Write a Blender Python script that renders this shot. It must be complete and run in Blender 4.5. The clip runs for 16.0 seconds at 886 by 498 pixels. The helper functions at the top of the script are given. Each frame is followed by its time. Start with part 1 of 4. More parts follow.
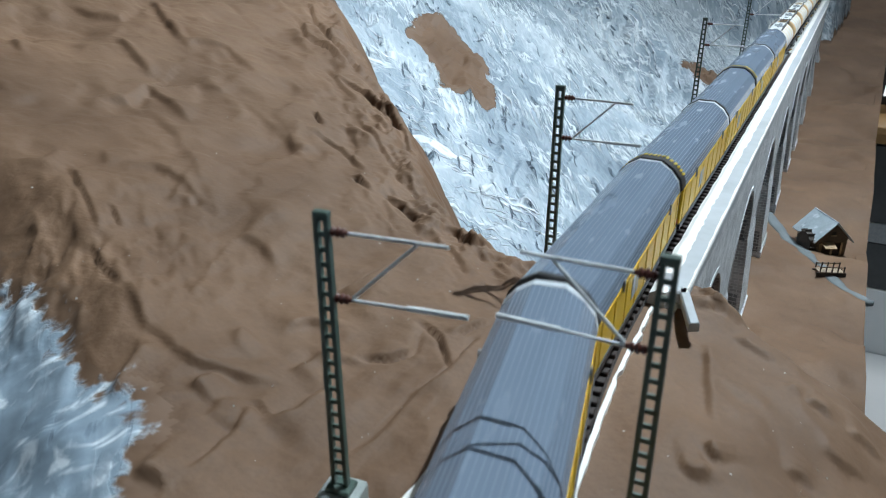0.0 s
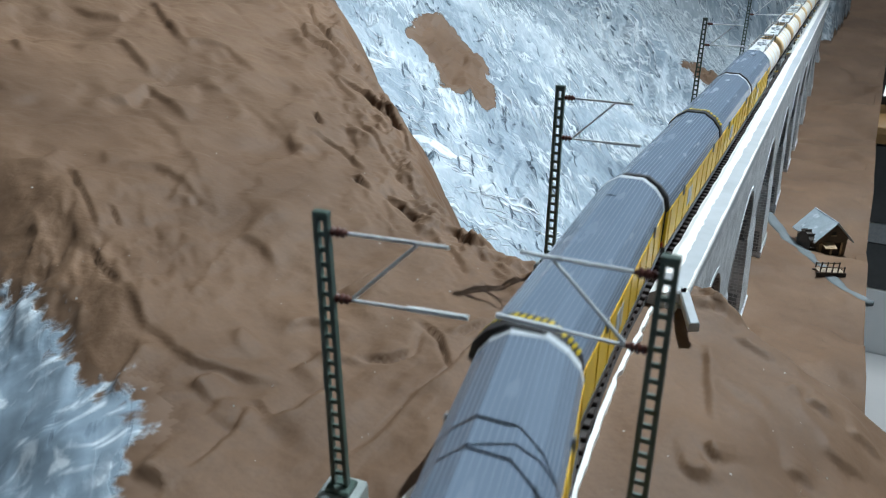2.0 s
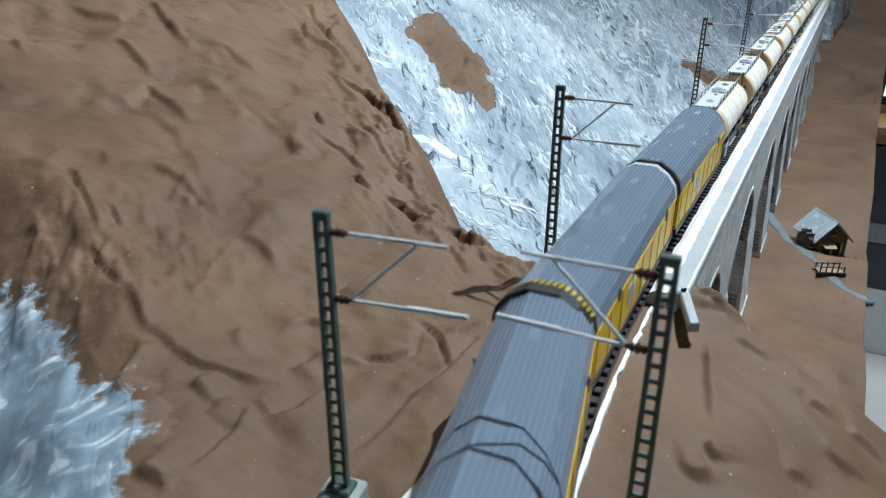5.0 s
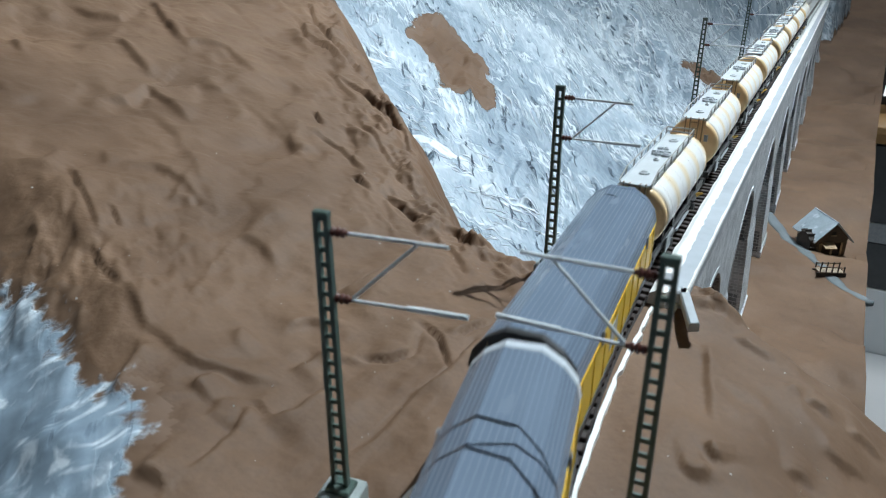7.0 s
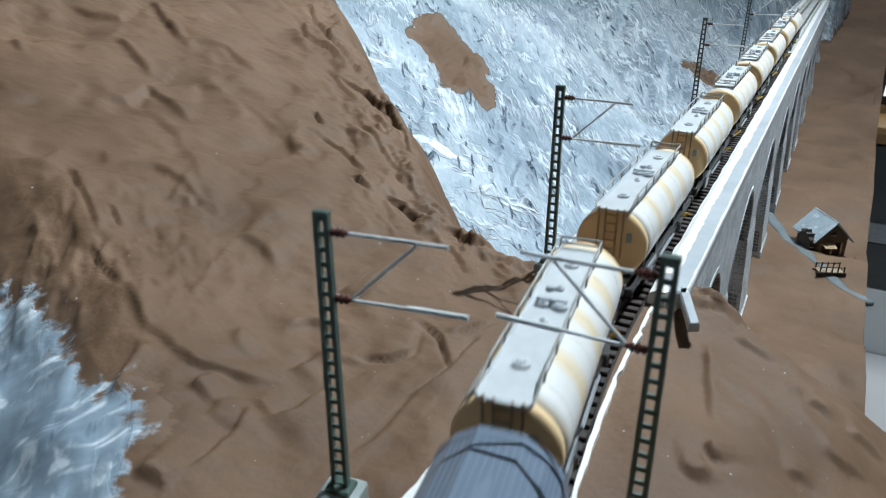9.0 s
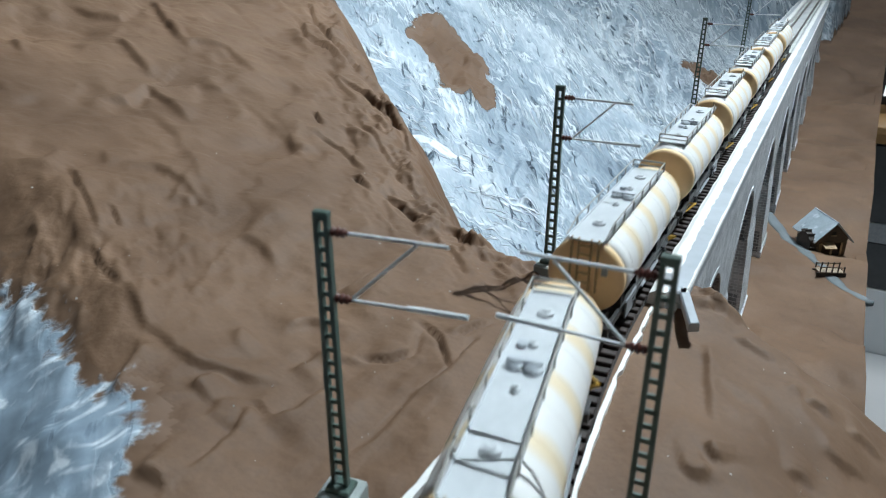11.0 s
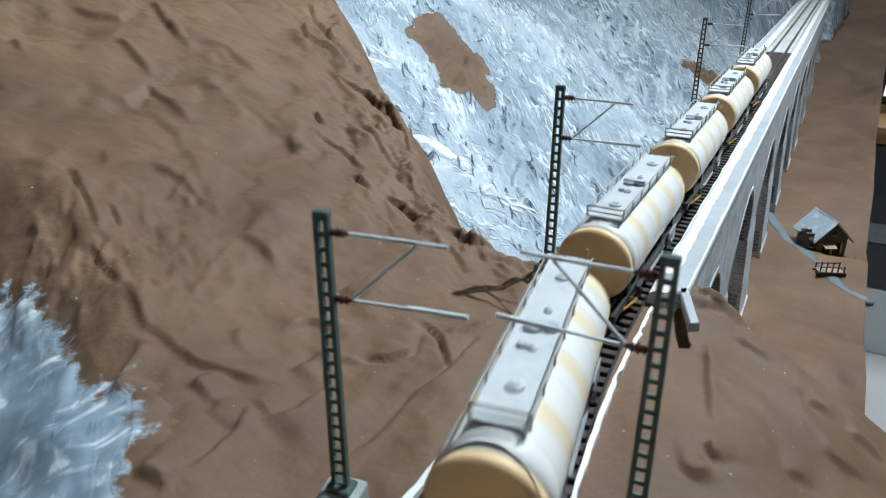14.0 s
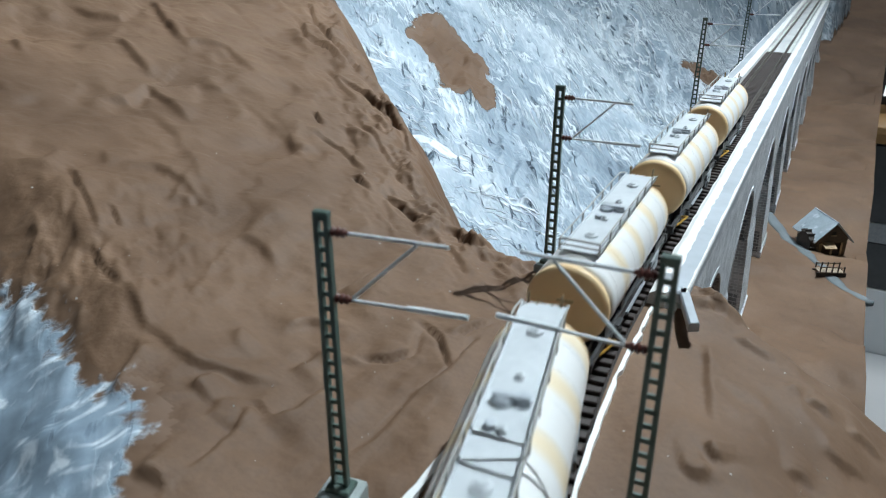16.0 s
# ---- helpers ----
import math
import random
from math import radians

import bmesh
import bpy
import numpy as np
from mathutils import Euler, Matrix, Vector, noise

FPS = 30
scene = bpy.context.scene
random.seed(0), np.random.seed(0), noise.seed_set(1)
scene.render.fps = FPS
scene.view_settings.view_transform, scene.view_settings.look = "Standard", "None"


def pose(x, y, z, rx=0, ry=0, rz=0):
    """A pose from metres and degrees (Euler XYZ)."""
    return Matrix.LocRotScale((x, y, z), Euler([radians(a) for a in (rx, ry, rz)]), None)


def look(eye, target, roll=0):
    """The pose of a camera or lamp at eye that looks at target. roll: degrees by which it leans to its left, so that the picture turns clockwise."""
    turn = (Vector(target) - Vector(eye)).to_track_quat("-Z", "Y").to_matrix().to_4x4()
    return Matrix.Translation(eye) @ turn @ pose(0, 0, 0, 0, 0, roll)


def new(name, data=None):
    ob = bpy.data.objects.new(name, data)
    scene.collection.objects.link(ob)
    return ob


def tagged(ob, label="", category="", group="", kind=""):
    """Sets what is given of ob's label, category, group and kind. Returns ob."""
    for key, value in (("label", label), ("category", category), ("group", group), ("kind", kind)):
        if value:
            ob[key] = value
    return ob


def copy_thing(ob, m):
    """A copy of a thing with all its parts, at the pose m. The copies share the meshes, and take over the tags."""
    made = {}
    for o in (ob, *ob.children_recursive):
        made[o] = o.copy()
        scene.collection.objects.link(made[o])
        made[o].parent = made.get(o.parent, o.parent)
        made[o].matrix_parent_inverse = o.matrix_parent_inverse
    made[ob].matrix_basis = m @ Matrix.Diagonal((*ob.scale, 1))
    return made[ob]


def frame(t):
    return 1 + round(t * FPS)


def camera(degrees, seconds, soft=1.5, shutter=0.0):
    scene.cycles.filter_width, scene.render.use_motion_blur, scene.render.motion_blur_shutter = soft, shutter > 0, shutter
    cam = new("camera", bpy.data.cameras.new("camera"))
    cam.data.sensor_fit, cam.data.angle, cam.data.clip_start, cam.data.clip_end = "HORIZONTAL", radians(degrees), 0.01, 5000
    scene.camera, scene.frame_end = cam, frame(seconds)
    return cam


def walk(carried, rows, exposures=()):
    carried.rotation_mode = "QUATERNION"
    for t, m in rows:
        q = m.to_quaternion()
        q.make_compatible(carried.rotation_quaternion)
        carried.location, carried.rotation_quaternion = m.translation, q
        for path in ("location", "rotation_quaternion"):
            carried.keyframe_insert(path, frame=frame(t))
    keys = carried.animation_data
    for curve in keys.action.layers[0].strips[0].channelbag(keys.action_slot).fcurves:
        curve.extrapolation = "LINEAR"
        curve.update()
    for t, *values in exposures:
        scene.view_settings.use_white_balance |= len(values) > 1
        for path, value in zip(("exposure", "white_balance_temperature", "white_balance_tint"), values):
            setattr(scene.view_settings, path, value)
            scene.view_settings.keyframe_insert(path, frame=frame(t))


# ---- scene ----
# the camera stands still
cam = camera(63.66, 16.0, soft=0.95, shutter=0.8)
cam.data.dof.use_dof, cam.data.dof.focus_distance, cam.data.dof.aperture_fstop = True, 0.30, 46.0
EYE, TILT, TURN = (0.0405, 0.0, 0.084), 23.84, 28.3
walk(cam, [(0.0, pose(*EYE, 90 - TILT, 0, TURN)), (16.0, pose(*EYE, 90 - TILT, 0, TURN))],
     exposures=[(0.0, 0.0), (16.0, 0.0)])

# ---- light: a lamp under the ceiling, added soft fill, and unseen grey walls that throw it back ----
world = bpy.data.worlds.new("room_air")
scene.world = world
world.use_nodes = True
world.node_tree.nodes["Background"].inputs[0].default_value = (0.62, 0.75, 1.0, 1)
world.node_tree.nodes["Background"].inputs[1].default_value = 0.10


def area_lamp(name, eye, target, size, watts, colour):
    lamp = bpy.data.lights.new(name, "AREA")
    lamp.shape, lamp.size, lamp.energy, lamp.color = "DISK", size, watts, colour
    ob = new(name, lamp)
    ob.matrix_world = look(eye, target)
    return ob


LAMP = (0.26, 0.69, 0.98)
key = area_lamp("ceiling_lamp_light", LAMP, (-0.22, 0.30, 0), 0.020, 8.0, (0.79, 0.92, 1.0))
key.data.spread = radians(110)
# two broad soft lamps, added as fill over the near and far ground
area_lamp("soft_fill_light", (0.1, -1.0, 1.68), (-0.1, 0.2, 0), 1.0, 1.6, (0.84, 0.94, 1.0))
area_lamp("soft_fill_light", (0.15, 1.7, 1.68), (-0.05, 1.1, 0), 1.0, 20, (0.84, 0.94, 1.0))

# third fill lamp, added to brighten the room floor beside the layout
room = area_lamp("soft_fill_light", (1.35, 2.3, 1.68), (1.1, 2.1, 0), 1.0, 14, (0.90, 0.96, 1.0))
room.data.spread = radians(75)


# ---- materials ----
def material(name, rough=0.6, metal=0.0, spec=0.5):
    m = bpy.data.materials.new(name)
    m.use_nodes = True
    b = m.node_tree.nodes["Principled BSDF"]
    b.inputs["Roughness"].default_value, b.inputs["Metallic"].default_value = rough, metal
    b.inputs["Specular IOR Level"].default_value = spec
    return m, m.node_tree.nodes, m.node_tree.links, b


def mottled(name, dark, light, size, rough=0.6, metal=0.0, bump=0.2, fine=6.0, spec=0.5, stretch=(1, 1, 1), wear=None, depth=0.0004, jitter=0.0):
    """Two-scale mottled paint: size in metres of the larger blotches; wear: a colour that shows through in patches."""
    m, n, l, b = material(name, rough, metal, spec)
    tc = n.new("ShaderNodeTexCoord")
    mp = n.new("ShaderNodeMapping")
    mp.inputs["Scale"].default_value = stretch
    l.new(tc.outputs["Object"], mp.inputs[0])
    big, small = n.new("ShaderNodeTexNoise"), n.new("ShaderNodeTexNoise")
    for node, s, d in ((big, 1 / size, 5), (small, fine / size, 6)):
        node.inputs["Scale"].default_value, node.inputs["Detail"].default_value = s, d
        l.new(mp.outputs[0], node.inputs["Vector"])
    mix = n.new("ShaderNodeMath")
    mix.operation = "MULTIPLY_ADD"
    l.new(small.outputs[0], mix.inputs[0])
    mix.inputs[1].default_value = 0.5
    l.new(big.outputs[0], mix.inputs[2])
    ramp = n.new("ShaderNodeValToRGB")
    ramp.color_ramp.elements[0].position, ramp.color_ramp.elements[1].position = 0.45, 1.05
    ramp.color_ramp.elements[0].color, ramp.color_ramp.elements[1].color = (*dark, 1), (*light, 1)
    l.new(mix.outputs[0], ramp.inputs[0])
    out = ramp.outputs[0]
    if wear:
        wn, wr = n.new("ShaderNodeTexNoise"), n.new("ShaderNodeValToRGB")
        wn.inputs["Scale"].default_value, wn.inputs["Detail"].default_value = 2.3 / size, 8
        l.new(mp.outputs[0], wn.inputs["Vector"])
        wr.color_ramp.elements[0].position, wr.color_ramp.elements[1].position = 0.60, 0.70
        l.new(wn.outputs[0], wr.inputs[0])
        mx = n.new("ShaderNodeMixRGB")
        l.new(wr.outputs[0], mx.inputs[0])
        l.new(out, mx.inputs[1])
        mx.inputs[2].default_value = (*wear, 1)
        out = mx.outputs[0]
    if jitter:
        info, hsv, mr = n.new("ShaderNodeObjectInfo"), n.new("ShaderNodeHueSaturation"), n.new("ShaderNodeMapRange")
        mr.inputs["To Min"].default_value, mr.inputs["To Max"].default_value = 1 - jitter, 1 + jitter
        l.new(info.outputs["Random"], mr.inputs["Value"])
        l.new(mr.outputs[0], hsv.inputs["Value"])
        l.new(out, hsv.inputs["Color"])
        out = hsv.outputs[0]
    l.new(out, b.inputs["Base Color"])
    bp = n.new("ShaderNodeBump")
    bp.inputs["Strength"].default_value, bp.inputs["Distance"].default_value = bump, depth
    l.new(mix.outputs[0], bp.inputs["Height"])
    l.new(bp.outputs[0], b.inputs["Normal"])
    rr = n.new("ShaderNodeMapRange")
    rr.inputs["To Min"].default_value, rr.inputs["To Max"].default_value = max(0.03, rough - 0.12), min(1, rough + 0.12)
    l.new(small.outputs[0], rr.inputs["Value"])
    l.new(rr.outputs[0], b.inputs["Roughness"])
    return m


def stone_material(name, dark, light, joint, course, rough=0.8):
    """Coursed masonry as moulded in plastic, with washed-out joints; course in metres."""
    m, n, l, b = material(name, rough)
    tc = n.new("ShaderNodeTexCoord")
    sep, com = n.new("ShaderNodeSeparateXYZ"), n.new("ShaderNodeCombineXYZ")
    add = n.new("ShaderNodeMath")
    l.new(tc.outputs["Object"], sep.inputs[0])
    l.new(sep.outputs[0], add.inputs[0])
    l.new(sep.outputs[1], add.inputs[1])
    l.new(add.outputs[0], com.inputs[0])
    l.new(sep.outputs[2], com.inputs[1])
    warp = n.new("ShaderNodeTexNoise")
    warp.inputs["Scale"].default_value = 260
    l.new(com.outputs[0], warp.inputs["Vector"])
    wm = n.new("ShaderNodeVectorMath")
    wm.operation = "MULTIPLY_ADD"
    wm.inputs[1].default_value = (course * 0.5,) * 3
    l.new(warp.outputs["Color"], wm.inputs[0])
    l.new(com.outputs[0], wm.inputs[2])
    br = n.new("ShaderNodeTexBrick")
    br.inputs["Scale"].default_value = 1.0
    br.inputs["Row Height"].default_value, br.inputs["Brick Width"].default_value = course, course * 2.1
    br.inputs["Mortar Size"].default_value, br.inputs["Mortar Smooth"].default_value = course * 0.12, 0.4
    br.inputs["Color1"].default_value, br.inputs["Color2"].default_value, br.inputs["Mortar"].default_value = (*dark, 1), (*light, 1), (*joint, 1)
    l.new(wm.outputs[0], br.inputs["Vector"])
    noi, mx = n.new("ShaderNodeTexNoise"), n.new("ShaderNodeMixRGB")
    noi.inputs["Scale"].default_value, noi.inputs["Detail"].default_value = 90, 8
    l.new(tc.outputs["Object"], noi.inputs["Vector"])
    mx.blend_type = "OVERLAY"
    mx.inputs[0].default_value = 0.6
    l.new(br.outputs["Color"], mx.inputs[1])
    l.new(noi.outputs[0], mx.inputs[2])
    l.new(mx.outputs[0], b.inputs["Base Color"])
    bp = n.new("ShaderNodeBump")
    bp.inputs["Strength"].default_value, bp.inputs["Distance"].default_value = 0.8, 0.0005
    bp.invert = True
    l.new(br.outputs["Fac"], bp.inputs["Height"])
    l.new(bp.outputs[0], b.inputs["Normal"])
    return m


def brushed(name, dark, mid_tone, pale, relief, run=-45.0, flat_run=28.0, pits=1.0, seam=430.0, froth=0.0):
    """Thick silver-blue paint dragged with a stiff brush over brown: smooth strokes, thin raised crests, a few pits
    with their shade in the colour.
    It covers where the sheet's paint value is positive, with a frayed edge."""
    m, n, l, b = material(name, 0.45)
    tc = n.new("ShaderNodeTexCoord")

    def layer(turn, along_size, across, detail, distortion):
        r, k, t = n.new("ShaderNodeMapping"), n.new("ShaderNodeMapping"), n.new("ShaderNodeTexNoise")
        r.inputs["Rotation"].default_value = (0, 0, radians(-turn))
        k.inputs["Scale"].default_value = (1 / along_size, 1 / across, 1 / max(along_size, across))
        l.new(tc.outputs["Object"], r.inputs[0])
        l.new(r.outputs[0], k.inputs[0])
        l.new(k.outputs[0], t.inputs["Vector"])
        t.inputs["Scale"].default_value, t.inputs["Detail"].default_value, t.inputs["Distortion"].default_value = 1.0, detail, distortion
        return t.outputs[0]

    def op(kind, *v):
        k = n.new("ShaderNodeMath")
        k.operation = kind
        for i, w in enumerate(v):
            if isinstance(w, (int, float)):
                k.inputs[i].default_value = w
            else:
                l.new(w, k.inputs[i])
        return k.outputs[0]

    def ease(v, lo, hi):
        k = n.new("ShaderNodeMapRange")
        k.interpolation_type = "SMOOTHSTEP"
        k.inputs["From Min"].default_value, k.inputs["From Max"].default_value = lo, hi
        l.new(v, k.inputs["Value"])
        return k.outputs[0]

    def crest(v, sharp):
        return op("MAXIMUM", op("SUBTRACT", 1.0, op("MULTIPLY", op("ABSOLUTE", op("SUBTRACT", v, 0.5)), sharp)), 0.0)

    sep = n.new("ShaderNodeSeparateXYZ")
    l.new(tc.outputs["Object"], sep.inputs[0])
    away = ease(op("ADD", sep.outputs[1], op("MULTIPLY", sep.outputs[0], 0.25)), seam * 0.00078, seam * 0.00108)
    near = op("SUBTRACT", 1.0, away)
    sweep = op("MULTIPLY", crest(layer(flat_run, 0.055, 0.013, 2, 0.9), 30), near)
    if froth:
        sweep = op("MULTIPLY", sweep, 0.0)
    drag = op("MULTIPLY", crest(layer(run, 0.045, 0.0085, 3, 0.8), 17), op("MULTIPLY_ADD", away, 0.85, 0.15))
    dabs = ease(layer(run + 12, 0.015, 0.0052, 4, 1.0), 0.54, 0.66)
    dabs = op("MULTIPLY", dabs, op("MULTIPLY_ADD", away, 0.7, 0.3))
    blotch, cloud = (layer(run, 0.03, 0.03, 3, 0.5) if froth else layer(run, 0.055, 0.028, 3, 0.5)), layer(15, 0.16, 0.10, 2, 0.4)
    grain = layer(run, 0.003, 0.003, 4, 0.2) if froth else layer(run, 0.006, 0.0016, 4, 0.2)
    # pits are sunk and also toned dark, which paints in their shade
    pit = op("MULTIPLY", ease(layer(run - 6, 0.018, 0.0055, 4, 0.8), 0.62, 0.69), pits)
    gate = ease(layer(40, 0.05, 0.04, 2, 0.3), 0.40, 0.58)
    white = op("MULTIPLY", op("MAXIMUM", op("MAXIMUM", sweep, drag), dabs), op("MULTIPLY_ADD", gate, 0.8, 0.2))
    tone = op("ADD", op("MULTIPLY_ADD", blotch, 0.55, op("MULTIPLY", cloud, 0.55)), op("MULTIPLY_ADD", grain, 0.16, -0.19))
    tone = op("ADD", op("MULTIPLY_ADD", white, 0.08 if froth else 0.6, tone), op("MULTIPLY", pit, -0.55))
    if froth:
        tone = op("ADD", tone, op("MULTIPLY", ease(op("MULTIPLY_ADD", layer(60, 0.011, 0.008, 8, 1.6), 1.0, op("MULTIPLY", cloud, 0.5)), 0.72, 0.93), froth))
    ramp = n.new("ShaderNodeValToRGB")
    e = ramp.color_ramp.elements
    e[0].position, e[0].color = 0.10, (*dark, 1)
    e[1].position, e[1].color = 0.86, (*pale, 1)
    mid = ramp.color_ramp.elements.new(0.44)
    mid.color = (*mid_tone, 1)
    l.new(tone, ramp.inputs[0])
    # frayed edge towards the bare brown
    at = n.new("ShaderNodeAttribute")
    at.attribute_name = "paint"
    fray = op("ADD", op("MULTIPLY", op("SUBTRACT", layer(run, 0.008, 0.007, 8, 0.9) if froth else layer(run, 0.012, 0.0042, 6, 0.8), 0.5), 6.0 if froth else 2.2), op("MULTIPLY", op("SUBTRACT", layer(60, 0.0024, 0.0016, 4, 0.6), 0.5), 3.0 if froth else 1.0))
    cover = ease(op("ADD", at.outputs["Fac"], fray), -0.7 if froth else -0.12, 1.1 if froth else 0.16)
    brown = n.new("ShaderNodeMixRGB")
    l.new(layer(0, 0.05, 0.05, 5, 0.0), brown.inputs[0])
    brown.inputs[1].default_value, brown.inputs[2].default_value = (0.112, 0.062, 0.035, 1), (0.188, 0.112, 0.068, 1)
    mx = n.new("ShaderNodeMixRGB")
    l.new(cover, mx.inputs[0])
    l.new(brown.outputs[0], mx.inputs[1])
    l.new(ramp.outputs[0], mx.inputs[2])
    l.new(mx.outputs[0], b.inputs["Base Color"])
    l.new(op("MULTIPLY_ADD", cover, -0.21, 0.66), b.inputs["Roughness"])
    h = op("MULTIPLY", op("ADD", op("MULTIPLY_ADD", white, 0.1 if froth else 0.6, op("MULTIPLY", blotch, 1.2)), op("MULTIPLY_ADD", grain, 0.16, op("MULTIPLY", pit, -0.9))), op("MULTIPLY_ADD", cover, 0.9, 0.1))
    bp = n.new("ShaderNodeBump")
    bp.inputs["Strength"].default_value, bp.inputs["Distance"].default_value = 0.9, relief
    l.new(h, bp.inputs["Height"])
    l.new(bp.outputs[0], b.inputs["Normal"])
    return m


def plaster(name):
    """Brown-painted clay: blotches and fine brush drag."""
    m = mottled(name, (0.112, 0.062, 0.035), (0.188, 0.112, 0.068), 0.05, 0.66, bump=0.35, fine=42, depth=0.0006, spec=0.3)
    n, l = m.node_tree.nodes, m.node_tree.links
    b = n["Principled BSDF"]
    tc = n.new("ShaderNodeTexCoord")
    wash, wr, wm = n.new("ShaderNodeTexNoise"), n.new("ShaderNodeMapRange"), n.new("ShaderNodeHueSaturation")
    wash.inputs["Scale"].default_value, wash.inputs["Detail"].default_value, wash.inputs["Distortion"].default_value = 11, 4, 0.8
    l.new(tc.outputs["Object"], wash.inputs["Vector"])
    wr.inputs["From Min"].default_value, wr.inputs["From Max"].default_value = 0.35, 0.65
    wr.inputs["To Min"].default_value, wr.inputs["To Max"].default_value = 0.86, 1.14
    l.new(wash.outputs[0], wr.inputs["Value"])
    l.new(wr.outputs[0], wm.inputs["Value"])
    l.new(b.inputs["Base Color"].links[0].from_socket, wm.inputs["Color"])
    l.new(wm.outputs[0], b.inputs["Base Color"])
    drag, dm = n.new("ShaderNodeTexNoise"), n.new("ShaderNodeMapping")
    drag.inputs["Scale"].default_value, drag.inputs["Detail"].default_value = 90, 6
    dm.inputs["Scale"].default_value, dm.inputs["Rotation"].default_value = (4.0, 0.5, 1.0), (0, 0, radians(-42))
    l.new(tc.outputs["Object"], dm.inputs[0])
    l.new(dm.outputs[0], drag.inputs["Vector"])
    bp = n.new("ShaderNodeBump")
    bp.inputs["Strength"].default_value, bp.inputs["Distance"].default_value = 0.4, 0.0006
    l.new(drag.outputs[0], bp.inputs["Height"])
    l.new(b.inputs["Normal"].links[0].from_socket, bp.inputs["Normal"])
    l.new(bp.outputs[0], b.inputs["Normal"])
    return m


def lamp_material(name, colour, strength):
    m, n, l, b = material(name)
    b.inputs["Emission Color"].default_value, b.inputs["Emission Strength"].default_value = (*colour, 1), strength
    return m


M_BROWN = plaster("brown_clay_paint")
M_SILVER = brushed("silver_blue_paint", (0.10, 0.14, 0.18), (0.29, 0.362, 0.43), (0.76, 0.82, 0.86), 0.0038)
M_POOL = brushed("blue_grey_pool_paint", (0.09, 0.135, 0.18), (0.28, 0.36, 0.435), (0.70, 0.77, 0.83), 0.0004, pits=0.2, seam=1.0, froth=0.55)
M_STREAM = mottled("grey_blue_stream_paint", (0.10, 0.12, 0.13), (0.17, 0.195, 0.21), 0.02, 0.7, bump=0.3)
M_WHITE = mottled("white_board", (0.74, 0.74, 0.71), (0.88, 0.88, 0.86), 0.012, 0.6, bump=0.4)
M_COPING = mottled("pale_grey_coping", (0.30, 0.33, 0.36), (0.46, 0.50, 0.54), 0.03, 0.45, bump=0.25)
M_STONE = stone_material("grey_viaduct_stone", (0.40, 0.42, 0.44), (0.55, 0.57, 0.59), (0.68, 0.70, 0.72), 0.0017)
# arch soffits and inner pier faces: darker tone, coarser courses than the outer walls
M_REVEAL = stone_material("darker_reveal_masonry", (0.14, 0.15, 0.17), (0.24, 0.26, 0.28), (0.52, 0.55, 0.58), 0.0022)
M_DECKGREY = mottled("grey_cast_deck", (0.40, 0.41, 0.41), (0.56, 0.57, 0.56), 0.03, 0.7)
M_SLEEPER = mottled("dark_brown_sleeper_plastic", (0.022, 0.014, 0.012), (0.055, 0.036, 0.030), 0.004, 0.55, jitter=0.25)
M_RAIL = mottled("worn_rail_steel", (0.12, 0.10, 0.085), (0.26, 0.235, 0.21), 0.01, 0.35, metal=0.8)
M_BED = mottled("dark_trackbed", (0.022, 0.018, 0.017), (0.055, 0.046, 0.042), 0.006, 0.9, bump=0.8)
M_MAST = mottled("dark_green_mast_paint", (0.045, 0.078, 0.066), (0.09, 0.135, 0.115), 0.006, 0.4)
M_MASTBASE = mottled("grey_green_mast_foot", (0.25, 0.29, 0.28), (0.40, 0.44, 0.43), 0.006, 0.5)
M_TUBE = mottled("bare_tinned_wire", (0.72, 0.77, 0.80), (0.86, 0.90, 0.92), 0.006, 0.4)
M_INSUL = mottled("red_brown_insulator", (0.065, 0.018, 0.014), (0.12, 0.040, 0.030), 0.003, 0.35)
M_ROOF = mottled("slate_grey_roof_paint", (0.145, 0.188, 0.25), (0.18, 0.228, 0.30), 0.03, 0.24, bump=0.06, fine=10, stretch=(1, 0.25, 1))
M_YELLOW = mottled("yellow_wagon_paint", (0.72, 0.44, 0.012), (0.86, 0.56, 0.02), 0.02, 0.4, bump=0.08)
M_BLACK = mottled("black_wagon_plastic", (0.010, 0.010, 0.011), (0.030, 0.030, 0.032), 0.006, 0.5)
M_STRIPE = mottled("yellow_warning_paint", (0.60, 0.42, 0.02), (0.75, 0.55, 0.04), 0.01, 0.5)
# ribs a little paler than the roof: their faint glints sit in the colour
M_SEAM = mottled("roof_rib_glint", (0.155, 0.20, 0.262), (0.20, 0.25, 0.32), 0.01, 0.35)
# pale tone: the shine of the bevelled roof end, put into the colour
M_END_GLINT = mottled("roof_end_glint", (0.50, 0.54, 0.58), (0.66, 0.70, 0.74), 0.01, 0.35)
M_ORANGE = mottled("buff_tank_end_paint", (0.84, 0.57, 0.30), (0.90, 0.66, 0.38), 0.02, 0.42, bump=0.05)
M_PLATFORM = mottled("pale_grey_platform", (0.50, 0.53, 0.55), (0.66, 0.69, 0.71), 0.01, 0.4, bump=0.1)
M_RED = mottled("red_lamp_plastic", (0.45, 0.03, 0.02), (0.60, 0.06, 0.03), 0.004, 0.4)
M_HATCH = mottled("mid_grey_hatch", (0.42, 0.46, 0.50), (0.56, 0.60, 0.64), 0.006, 0.4)
M_RAILING = mottled("grey_brown_railing", (0.30, 0.29, 0.27), (0.46, 0.45, 0.42), 0.006, 0.45)
M_LADDER = mottled("dark_buff_ladder", (0.26, 0.17, 0.08), (0.40, 0.28, 0.15), 0.006, 0.5)
